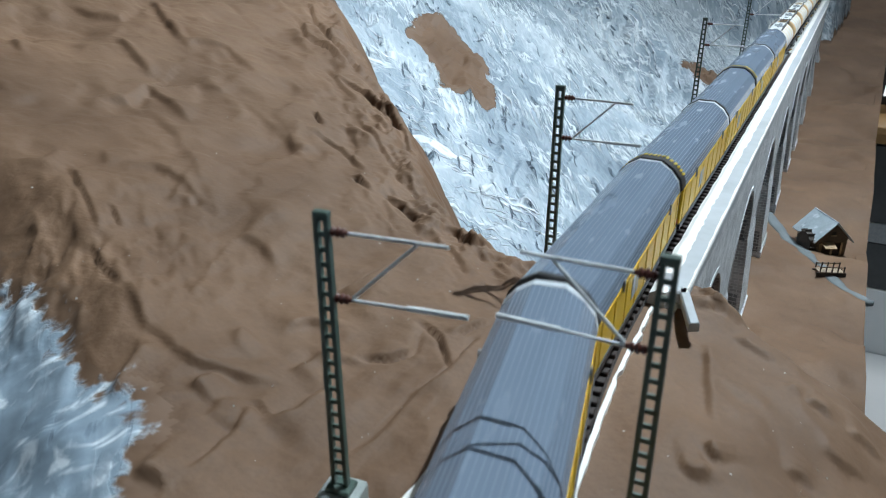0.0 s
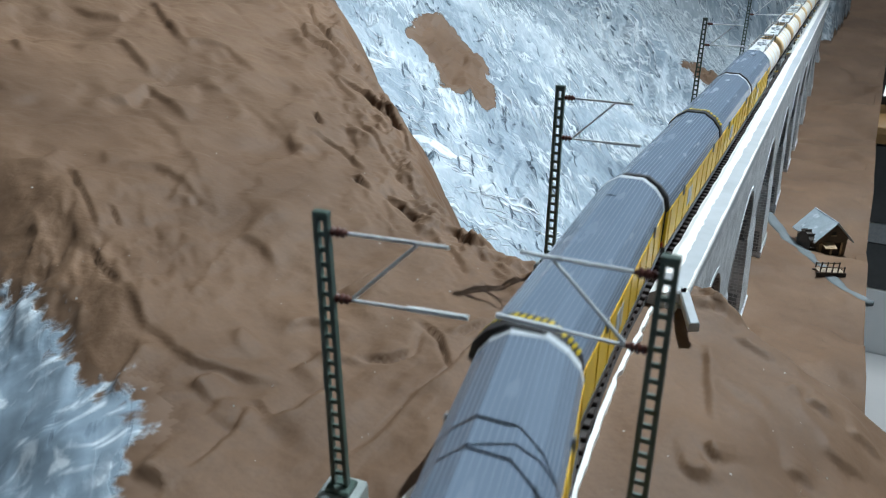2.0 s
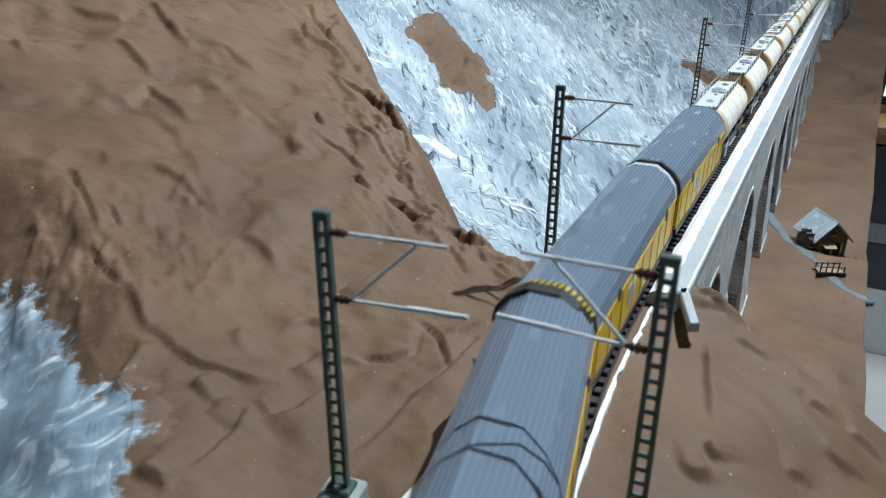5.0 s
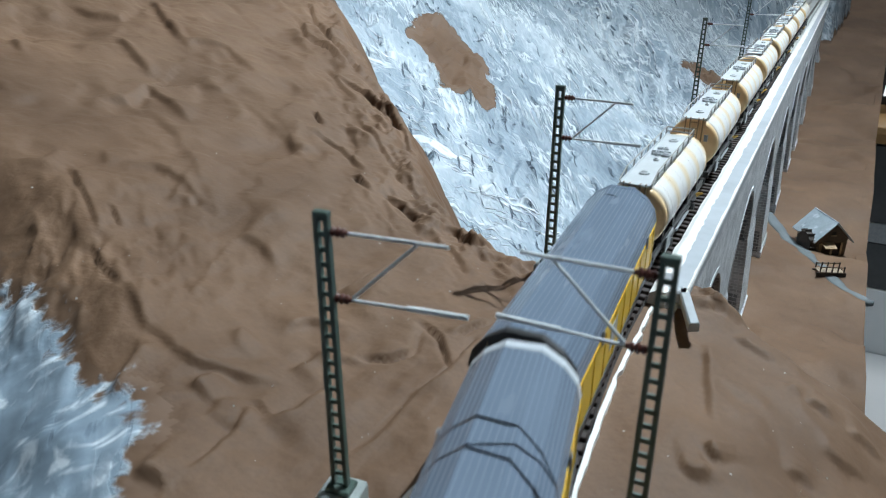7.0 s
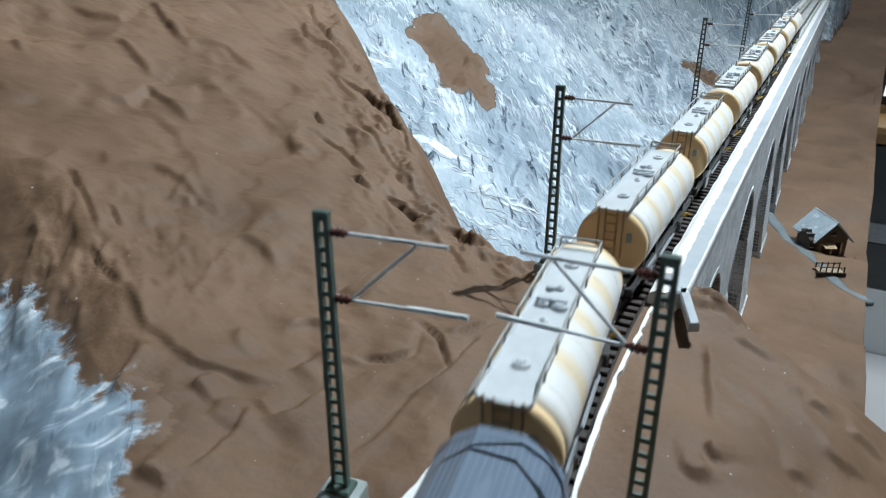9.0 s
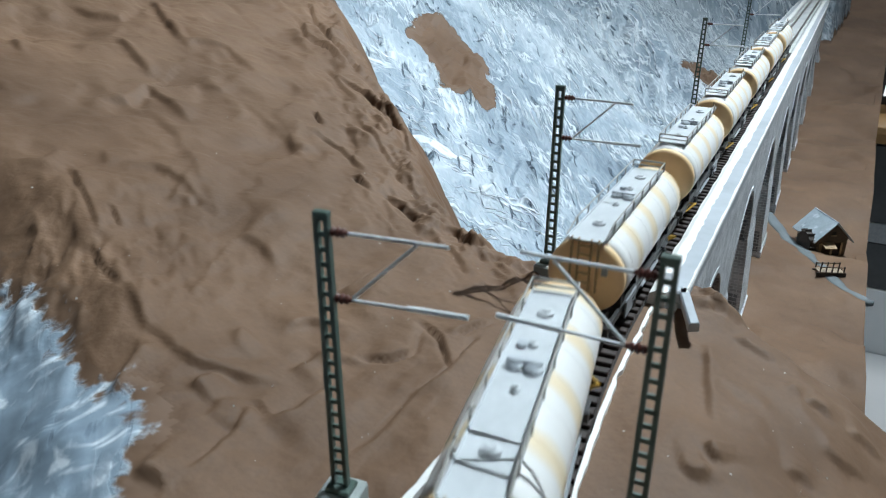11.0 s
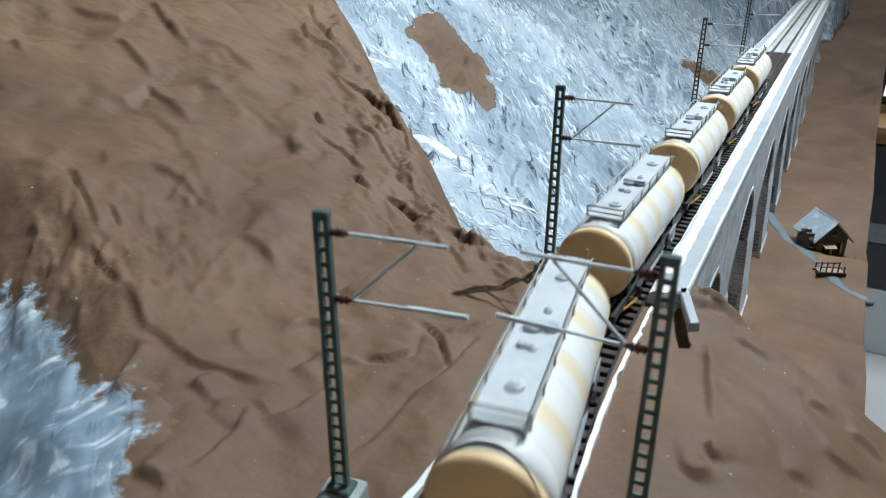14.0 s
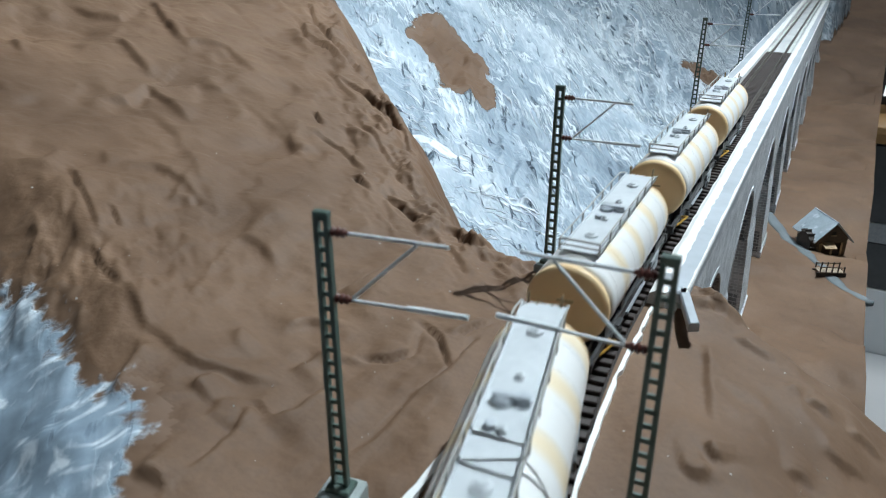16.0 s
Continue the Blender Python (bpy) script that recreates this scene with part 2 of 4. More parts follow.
M_GREYPLATE = mottled("grey_side_plate", (0.22, 0.24, 0.26), (0.33, 0.35, 0.37), 0.006, 0.5)
M_HANDBRAKE = mottled("ochre_brake_gear", (0.45, 0.25, 0.03), (0.60, 0.36, 0.06), 0.006, 0.5)
M_MILLROOF = mottled("weathered_grey_roof", (0.26, 0.32, 0.36), (0.48, 0.55, 0.60), 0.012, 0.6, bump=0.5, wear=(0.62, 0.68, 0.72))
M_MILLWALL = mottled("dark_timber_wall", (0.07, 0.05, 0.03), (0.14, 0.10, 0.06), 0.006, 0.7, stretch=(1, 1, 4), bump=0.5)
M_MILLTAN = mottled("tan_timber", (0.30, 0.20, 0.10), (0.45, 0.32, 0.18), 0.008, 0.65, bump=0.4, stretch=(3, 1, 1))
M_DARKWOOD = mottled("dark_wet_wood", (0.025, 0.018, 0.014), (0.06, 0.045, 0.035), 0.004, 0.7, bump=0.6)
M_BRIDGEWOOD = mottled("pale_footbridge_wood", (0.24, 0.19, 0.13), (0.38, 0.31, 0.22), 0.006, 0.7, bump=0.4)
M_PLASTER = mottled("pale_grey_room_paint", (0.44, 0.45, 0.46), (0.52, 0.53, 0.54), 0.5, 0.8)
M_FLOOR = mottled("pale_grey_floor", (0.78, 0.82, 0.85), (0.86, 0.89, 0.91), 0.4, 0.5)
M_DESK = mottled("honey_pine_desk", (0.36, 0.20, 0.07), (0.50, 0.30, 0.12), 0.06, 0.45, stretch=(1, 0.15, 1))
# dark tone that stands in for the shade under the desk
M_DESK_SHADE = mottled("under_desk_shade", (0.035, 0.040, 0.045), (0.07, 0.075, 0.08), 0.1, 0.5)
M_SCREEN = lamp_material("lit_white_screen", (0.85, 0.92, 1.0), 1.2)


def tank_material(name):
    """White tank with soft buff bands sprayed round it, uneven as by hand."""
    m, n, l, b = material(name, 0.38)
    tc, sep = n.new("ShaderNodeTexCoord"), n.new("ShaderNodeSeparateXYZ")
    l.new(tc.outputs["Object"], sep.inputs[0])
    noi = n.new("ShaderNodeTexNoise")
    noi.inputs["Scale"].default_value, noi.inputs["Detail"].default_value = 130, 4
    l.new(tc.outputs["Object"], noi.inputs["Vector"])
    info = n.new("ShaderNodeObjectInfo")
    ph = n.new("ShaderNodeMath")
    ph.operation = "MULTIPLY_ADD"
    ph.inputs[1].default_value, ph.inputs[2].default_value = 0.8, 0.0
    l.new(info.outputs["Random"], ph.inputs[0])
    a = n.new("ShaderNodeMath")
    a.operation = "MULTIPLY_ADD"
    a.inputs[1].default_value = 2 * math.pi / 0.0148
    l.new(sep.outputs[1], a.inputs[0])
    l.new(ph.outputs[0], a.inputs[2])
    a2 = n.new("ShaderNodeMath")
    a2.operation = "MULTIPLY_ADD"
    a2.inputs[1].default_value = 1.6
    l.new(noi.outputs[0], a2.inputs[0])
    l.new(a.outputs[0], a2.inputs[2])
    sn = n.new("ShaderNodeMath")
    sn.operation = "SINE"
    l.new(a2.outputs[0], sn.inputs[0])
    r = n.new("ShaderNodeValToRGB")
    r.color_ramp.elements[0].position, r.color_ramp.elements[0].color = 0.05, (0.80, 0.79, 0.77, 1)
    r.color_ramp.elements[1].position, r.color_ramp.elements[1].color = 0.95, (0.80, 0.67, 0.47, 1)
    l.new(sn.outputs[0], r.inputs[0])
    l.new(r.outputs[0], b.inputs["Base Color"])
    return m


M_TANK = tank_material("white_tank_with_buff_bands")

# ---- mesh helpers: sizes in millimetres ----
K = 0.001


def part(name, bm, mat, parent=None, label="", smooth=False):
    """Links a bmesh (in millimetres) as one mesh object under a thing or a part."""
    me = bpy.data.meshes.new(name)
    bmesh.ops.scale(bm, vec=(K, K, K), verts=bm.verts)
    bmesh.ops.recalc_face_normals(bm, faces=bm.faces)
    bm.to_mesh(me)
    bm.free()
    me.materials.append(mat)
    if smooth:
        me.polygons.foreach_set("use_smooth", [True] * len(me.polygons))
    ob = new(name, me)
    if parent:
        ob.parent = parent
    if label:
        tagged(ob, label)
    return ob


def empty(name, label, category, group="", kind="", m=None):
    ob = tagged(new(name), label, category, group, kind)
    ob.empty_display_size = 0.005
    if m is not None:
        ob.matrix_basis = m
    return ob


def box(bm, x0, x1, y0, y1, z0, z1, m=None, bevel=0.0):
    vs = [bm.verts.new((x, y, z)) for x in (x0, x1) for y in (y0, y1) for z in (z0, z1)]
    fs = [bm.faces.new([vs[i] for i in f]) for f in ((0, 1, 3, 2), (4, 6, 7, 5), (0, 4, 5, 1), (2, 3, 7, 6), (0, 2, 6, 4), (1, 5, 7, 3))]
    bmesh.ops.recalc_face_normals(bm, faces=fs)
    if bevel:
        es = list({e for f in fs for e in f.edges})
        r = bmesh.ops.bevel(bm, geom=es, offset=bevel, segments=1, affect="EDGES", profile=0.5)
        vs = list({v for f in r["faces"] for v in f.verts} | {v for v in vs if v.is_valid})
    if m is not None:
        bmesh.ops.transform(bm, matrix=m, verts=vs)
    return bm


def boxed(*a, **k):
    return box(bmesh.new(), *a, **k)


def tube(bm, a, b, r, n=8, r2=None):
    """A closed round bar from a to b."""
    a, b = Vector(a), Vector(b)
    q = (b - a).to_track_quat("Z", "Y")
    rings = []
    for c, rad in ((a, r), (b, r if r2 is None else r2)):
        rings.append([bm.verts.new(c + q @ Vector((rad * math.cos(2 * math.pi * i / n), rad * math.sin(2 * math.pi * i / n), 0))) for i in range(n)])
    for i in range(n):
        bm.faces.new((rings[0][i], rings[0][(i + 1) % n], rings[1][(i + 1) % n], rings[1][i]))
    bm.faces.new(rings[0][::-1])
    bm.faces.new(rings[1])
    return bm


def lathe(bm, profile, n=24, axis="Y", centre=(0, 0, 0)):
    """Turns (along, radius) pairs round an axis."""
    rings = []
    for s, r in profile:
        ring = []
        for i in range(n):
            c, d = r * math.cos(2 * math.pi * i / n), r * math.sin(2 * math.pi * i / n)
            p = {"Y": (c, s, d), "Z": (c, d, s), "X": (s, c, d)}[axis]
            ring.append(bm.verts.new(Vector(p) + Vector(centre)))
        rings.append(ring)
    for a, b in zip(rings[:-1], rings[1:]):
        for i in range(n):
            bm.faces.new((a[i], a[(i + 1) % n], b[(i + 1) % n], b[i]))
    bm.faces.new(rings[0][::-1])
    bm.faces.new(rings[-1])
    return bm


def loft(bm, sections, closed=True, caps=True):
    """Skins equal rings of points."""
    rings = [[bm.verts.new(p) for p in s] for s in sections]
    n = len(rings[0])
    for a, b in zip(rings[:-1], rings[1:]):
        for i in range(n if closed else n - 1):
            bm.faces.new((a[i], a[(i + 1) % n], b[(i + 1) % n], b[i]))
    if caps:
        bm.faces.new(rings[0][::-1])
        bm.faces.new(rings[-1])
    return bm


def prism_x(bm, outline, x0, x1):
    """An outline in (y, z) drawn out from x0 to x1."""
    return loft(bm, [[(x0, y, z) for y, z in outline], [(x1, y, z) for y, z in outline]])


def prism_y(bm, outline, y0, y1):
    return loft(bm, [[(x, y0, z) for x, z in outline], [(x, y1, z) for x, z in outline]])


# ---- terrain shape: millimetres in plan, heights in millimetres ----
def lattice(ix, iy, seed):
    h = np.sin(ix * 127.1 + iy * 311.7 + seed * 74.7) * 43758.5453
    return h - np.floor(h)


def vnoise(x, y, seed=0):
    ix, iy = np.floor(x), np.floor(y)
    fx, fy = x - ix, y - iy
    fx, fy = fx * fx * (3 - 2 * fx), fy * fy * (3 - 2 * fy)
    a, b = lattice(ix, iy, seed), lattice(ix + 1, iy, seed)
    c, d = lattice(ix, iy + 1, seed), lattice(ix + 1, iy + 1, seed)
    return (a * (1 - fx) + b * fx) * (1 - fy) + (c * (1 - fx) + d * fx) * fy - 0.5


def fbm(x, y, size, octaves=4, seed=0, gain=0.5):
    total, amp, s = 0.0, 1.0, 1.0 / size
    for k in range(octaves):
        total = total + amp * vnoise(x * s + 17.3 * k, y * s - 9.1 * k, seed + k)
        amp, s = amp * gain, s * 2.03
    return total


def ridge(x, y, size, seed=0):
    return 1 - np.abs(2 * fbm(x, y, size, 3, seed))


def sstep(a, b, v):
    t = np.clip((v - a) / (b - a), 0, 1)
    return t * t * (3 - 2 * t)


def track_x(y):
    """Sideways place of the track's middle: straight on the viaduct, an S-bend before it."""
    y = np.asarray(y, float)
    a = np.clip(165 - y, 0, 105)
    b = np.clip(60 - y, 0, 105)
    return a * a / 842.0 + b * 0.2494 - b * b / 842.0


def line_dist(x, y, pts):
    """Distance to a polyline, and the side of it (positive to the left of its run)."""
    best = np.full(np.shape(x), 1e9)
    side = np.zeros(np.shape(x))
    for (ax, ay), (bx, by) in zip(pts[:-1], pts[1:]):
        dx, dy = bx - ax, by - ay
        n = math.hypot(dx, dy) + 1e-9
        t = np.clip(((x - ax) * dx + (y - ay) * dy) / (n * n), 0, 1)
        d = np.hypot(x - ax - t * dx, y - ay - t * dy)
        s = (dx * (y - ay) - dy * (x - ax)) / n
        side = np.where(d < best, np.sign(s), side)
        best = np.minimum(best, d)
    return best, side


def hill_base(x, y):
    """The smooth brown hillside left of the track and the bank right of it."""
    tx = track_x(y)
    u = np.maximum(0, tx - 12 - x)
    v = np.maximum(0, u - 10)
    left = -3.0 + 0.27 * v * v / (v + 25)
    r = np.maximum(0, x - tx - 10)
    right = -3.0 - 0.10 * r - 0.0042 * r * r
    return np.where(x < tx, left, np.maximum(right, -62))


# the rim along which the brown hill breaks off to the gorge and to the valley floor
RIM = [(400, 155), (68, 167), (45, 169), (37, 172), (30, 179), (22, 185), (-26, 177), (-33, 176), (-43, 178),
       (-54, 181), (-66, 192), (-87, 216), (-114, 248), (-142, 274), (-176, 304), (-216, 348), (-245, 381), (-900, 1010)]


# where the hill begins to fall towards the near pool
DIP = [(-420, 179), (-171, 119), (-139, 115), (-108, 103), (-81, 88), (-66, 79), (-50, 66), (-42, 58), (-8, 20), (0, -60)]
# where the silver paint of the near pool begins
NEAR_EDGE = [(-420, 97.3), (-122.6, 82.3), (-105.4, 78.1), (-92.8, 76.2), (-78.1, 71.2), (-64.0, 67.1), (-51.6, 60.7), (-43.5, 53.8), (-20, 0), (-40, -60)]


def edge_x(y):
    return np.interp(y, [-950, 330, 475, 830, 1500], [77, 81.9, 83.5, 92.5, 108])


def hill(x, y):
    d, side = line_dist(x, y, RIM)
    out = d * np.where(side < 0, 1, -1) + 2.2 * fbm(x, y, 14, 3, 5)
    z = hill_base(x, y)
    away = sstep(10, 24, np.abs(x - track_x(y)))
    far = 1 + 0.006 * np.hypot(x, y - 60)
    z = z + away * (4.5 * fbm(x, y, 60, 4, 11) + far * 0.45 * fbm(x + 0.6 * y, y - 0.3 * x, 17, 4, 31, 0.5) + far * 0.4 * (ridge(x, y + 0.5 * x, 30, 35) - 0.75))
    fold = np.tanh(11 * fbm(0.85 * x + 0.5 * y, 0.8 * y - 0.45 * x, 46, 3, 133)) + 0.6 * np.tanh(13 * fbm(x, y + 0.4 * x, 22, 3, 137))
    lumps = np.exp(-(((x - 26) / 6) ** 2 + ((y - 177) / 6) ** 2)) * (1.5 + 6.0 * fbm(x, y, 6, 3, 141))
    z = z + away * 0.38 * np.minimum(far, 2.6) * fold + lumps
    crumb = np.exp(-((out + 10) / 16) ** 2) * (x < -20) + 0.8 * np.exp(-((x + 108) ** 2 + (y - 96) ** 2) / 34.0 ** 2)
    z = z + 0.85 * crumb * np.tanh(7 * fbm(0.28 * (0.66 * y - 0.75 * x), 0.75 * y + 0.66 * x, 5.5, 4, 151, 0.6)) + 0.25 * away * np.tanh(4 * fbm(x, y, 5, 3, 155) - 0.8)
    lip = 2.4 * np.exp(-np.abs(out + 4) / 6) * (0.3 + 1.6 * fbm(x, y, 6, 4, 3, 0.65)) * away * sstep(34, 20, x)
    d, side = line_dist(x, y, DIP)
    near = np.maximum(0, -d * side) * (y < 140) * (x < 0)
    z = z - 1.05 * near * near / (near + 22)
    return z + lip - np.where(out > 0, 1.3 * out + 0.02 * out * out, 0)


def floor_level(x, y):
    rise = np.maximum(0, y - 850)
    return -115 + 0.15 * rise + 9 * fbm(x, y, 90, 4, 21) + 2.6 * np.tanh(9 * fbm(x + 0.5 * y, y, 70, 3, 25)) + 1.2 * fbm(x, y, 12, 3, 23)


# a pale crest across the far slope, with a hollow before it
CREST = [(-330, 1056), (-225, 969), (-107, 871), (-80, 850)]


def rock(x, y):
    """The silver slope that climbs from the gorge to the back."""
    u = np.maximum(0, -x - 42)
    z = -112 + 0.6 * u + 14 * fbm(x, y, 150, 3, 41) - 20 * sstep(-48, -26, x)
    d, side = line_dist(x, y, CREST)
    s = d * side
    z = z + 24 * np.exp(-(s / 24) ** 2) - 34 * np.exp(-((s + 70) / 45) ** 2)
    back = np.maximum(0, y - 1165 - 0.15 * np.abs(x + 20) + 25 * fbm(x, y, 60, 3, 44))
    z = z + sstep(52, 26, x + 10 * fbm(x, y, 30, 3, 46)) * 1.6 * np.minimum(back, 170)
    cut = sstep(32, 24, np.abs(x)) * (y > 900)
    z = np.minimum(z, np.where(cut > 0, -8 + 400 * (1 - cut), 1e3))
    f = fbm(x * 1.6 + 0.5 * y, y * 0.5, 26, 4, 51, 0.6)
    g = ridge(x + 6 * f, y * 0.55, 34, 61)
    d, side = line_dist(x, y, RIM)
    z = z - 400 * sstep(6, 14, np.where(side > 0, d, 0)) * (x < 60)
    return z + 5.5 * f + 4.0 * (g - 0.7) + 2.4 * fbm(x, y, 9, 3, 71, 0.6) + 1.0 * np.tanh(6 * fbm(x + 0.4 * y, 0.6 * y, 16, 3, 75))


def blob(x, y, cx, cy, ax, ay, turn, seed):
    c, s = math.cos(turn), math.sin(turn)
    u, v = ((x - cx) * c + (y - cy) * s) / ax, ((y - cy) * c - (x - cx) * s) / ay
    return 1 - np.hypot(u, v) + 0.35 * fbm(x, y, 0.8 * min(ax, ay), 4, seed)


# folds and cracks in the brown plaster: height, and the run in plan
DUNES = [
    (1.7, [(-252.6, 250.5), (-224.1, 232.5), (-205.3, 223.6)]),
    (1.0, [(-205.3, 223.6), (-199.8, 229.2), (-191.4, 233.7), (-173.0, 226.7)]),
    (1.4, [(-220.3, 202.1), (-204.3, 196.3), (-190.3, 190.4), (-186.3, 190.5)]),
    (1.4, [(-179.8, 161.0), (-173.9, 166.2), (-178.9, 180.3), (-165.0, 176.6), (-153.8, 173.1)]),
    (1.2, [(-258.8, 213.1), (-247.3, 213.6), (-237.1, 219.7), (-244.5, 233.9)]),
    (1.0, [(-135.1, 132.3), (-128.9, 137.8), (-118.6, 137.3), (-104.0, 132.2)]),
    (0.8, [(-114.7, 128.2), (-113.7, 130.9), (-109.4, 131.2)]),
]
DUNES_LEFT = [
    (1.0, [(-88.6, 122.7), (-91.4, 128.4), (-86.7, 130.1), (-76.4, 126.7)]),
    (0.9, [(-152.8, 113.1), (-148.6, 115.9), (-154.7, 124.7)]),
    (0.6, [(-133.5, 93.7), (-130.3, 96.3), (-123.2, 96.5)]),
    (0.6, [(-172.2, 198.5), (-161.4, 200.8)]),
    (0.8, [(-125.5, 192.2), (-119.0, 187.0), (-113.2, 188.9)]),
    (1.0, [(-223.8, 156.2), (-234.8, 167.5), (-218.9, 161.4)]),
    (0.5, [(-152.1, 199.6), (-130.7, 192.5), (-101.7, 177.0)]),
    (0.5, [(-162.7, 166.9), (-134.4, 154.0), (-103.8, 133.8)]),
]
FOLDS_LOW = [
    (1.3, [(-56.7, 77.8), (-56.5, 80.5), (-56.2, 84.5)]),
    (1.0, [(-73.4, 85.1), (-65.8, 83.1), (-60.0, 82.6), (-56.5, 84.9), (-50.7, 87.2), (-46.1, 90.3)]),
    (1.2, [(-47.5, 96.3), (-46.1, 100.0), (-45.6, 105.4)]),
    (1.5, [(-40.5, 81.1), (-38.1, 85.5), (-37.9, 92.2), (-37.4, 96.3)]),
]
FOLDS_LEFT = [
    (0.7, [(-60.4, 93.4), (-63.4, 97.1), (-62.6, 99.8), (-59.3, 99.7)]),
    (0.8, [(-89.6, 96.2), (-88.2, 97.5), (-83.7, 96.0)]),
    (1.1, [(-46.6, 56.1), (-44.3, 57.0), (-40.8, 57.1)]),
    (0.7, [(-49.1, 74.4), (-50.6, 78.7), (-50.1, 80.8)]),
    (1.0, [(-56.6, 105.6), (-55.0, 111.7), (-48.5, 114.7)]),
    (0.8, [(-43.8, 99.9), (-41.7, 105.2), (-35.8, 107.2)]),
    (1.0, [(-89.0, 92.1), (-81.6, 87.6), (-75.5, 84.4), (-72.9, 84.7)]),
    (0.6, [(-147.1, 133.2), (-138.3, 128.1), (-137.8, 132.1)]),
    (1.4, [(-66.2, 67.6), (-68.8, 72.5), (-71.0, 77.9), (-70.7, 81.8)]),
]
CRACKS_LOW = [
    (0.8, [(-41.7, 62.5), (-41.9, 67.1), (-43.2, 72.9), (-44.5, 78.1), (-46.2, 81.4)]),
    (0.7, [(-46.7, 81.9), (-45.0, 83.1), (-40.2, 81.3)]),
    (0.8, [(-38.0, 108.4), (-32.6, 111.2), (-29.9, 116.5), (-32.3, 124.3)]),
    (1.3, [(-22.5, 105.0), (-20.5, 109.9), (-19.9, 116.3), (-20.7, 129.1)]),
    (0.5, [(-23.8, 83.7), (-22.1, 92.5), (-22.8, 105.5)]),
    (1.0, [(-33.9, 127.2), (-27.9, 124.6), (-19.8, 115.3)]),
    (1.0, [(-118.5, 112.3), (-115.1, 110.5), (-111.3, 108.8)]),
    (0.9, [(-24.5, 126.5), (-21.9, 133.1), (-19.9, 137.4)]),
    (0.8, [(-108.7, 98.1), (-97.3, 92.8), (-88.6, 90.2)]),
    (0.8, [(-143.4, 119.4), (-124.7, 110.2), (-112.6, 103.4)]),
    (0.8, [(-59.4, 127.4), (-55.4, 134.2), (-54.9, 144.1)]),
]
CRACKS_RIM = [
    (1.6, [(-221.4, 315.8), (-214.6, 312.6), (-192.8, 289.4), (-177.9, 285.3), (-157.0, 271.9), (-151.5, 271.8)]),
    (1.3, [(-230.9, 341.5), (-198.6, 308.8), (-169.1, 284.7), (-147.4, 271.2), (-134.4, 265.7)]),
    (1.1, [(-121.0, 245.4), (-117.2, 244.5), (-112.4, 241.6)]),
    (1.2, [(-130.5, 214.1), (-125.9, 210.1), (-122.8, 207.9)]),
    (1.1, [(-92.3, 183.1), (-88.3, 183.0), (-82.2, 178.9)]),
    (1.2, [(-79.0, 182.1), (-70.7, 180.5), (-61.6, 177.8)]),
    (1.2, [(-148.6, 255.6), (-134.5, 252.0), (-112.9, 239.9), (-99.8, 228.9)]),
    (0.9, [(-119.2, 200.3), (-108.6, 199.1), (-92.5, 189.4)]),
    (1.1, [(-53.3, 180.0), (-42.0, 170.9), (-37.1, 175.9)]),
]
CRACKS_EDGE = [
    (0.7, [(-135.6, 262.3), (-117.9, 245.8), (-101.6, 230.7), (-86.1, 214.1)]),
    (0.8, [(-86.1, 196.9), (-77.5, 193.7), (-67.2, 188.9)]),
    (1.0, [(-114.9, 222.7), (-100.0, 211.5), (-85.0, 198.7)]),
    (0.5, [(-248.1, 294.8), (-216.4, 277.8), (-186.2, 264.0)]),
    (0.9, [(-161.6, 263.1), (-144.7, 250.1), (-128.6, 239.2)]),
    (0.75, [(-182.2, 308.9), (-162.6, 293.9), (-140.4, 270.7)]),
    (0.75, [(-223.1, 360.1), (-194.2, 325.9), (-199.4, 341.2)]),
    (0.7, [(-161.6, 296.1), (-156.5, 297.7), (-207.4, 388.5)]),
    (0.75, [(-113.0, 246.9), (-100.3, 232.7), (-95.5, 234.4)]),
    (1.0, [(-83.1, 211.7), (-79.0, 213.8), (-73.0, 211.1)]),
]
DUNES_RIM = [
    (1.5, [(-117.6, 235.5), (-107.6, 227.3), (-98.3, 219.1)]),
    (0.9, [(-118.1, 212.5), (-108.5, 213.2), (-100.5, 208.6)]),
    (0.9, [(-91.7, 209.5), (-76.3, 197.3), (-71.5, 200.3)]),
]
FOLDS_BANK = [
    (0.9, [(26.4, 157.6), (29.4, 142.2), (32.6, 126.8)]),
    (1.2, [(32.5, 117.5), (34.2, 115.7), (35.7, 114.6)]),
    (0.9, [(30.2, 109.0), (33.2, 108.7), (35.0, 111.1)]),
    (0.9, [(49.0, 152.0), (52.0, 153.5), (55.0, 151.8)]),
    (0.7, [(44.7, 153.1), (46.5, 153.5), (48.1, 152.4)]),
    (0.9, [(58.8, 151.5), (62.0, 153.1), (65.6, 152.1)]),
    (0.7, [(53.9, 139.2), (57.4, 139.1), (62.2, 141.7)]),
    (0.7, [(47.1, 125.5), (50.4, 127.6), (52.6, 126.6)]),
    (0.8, [(31.8, 166.7), (36.0, 165.4), (41.1, 163.3)]),
]


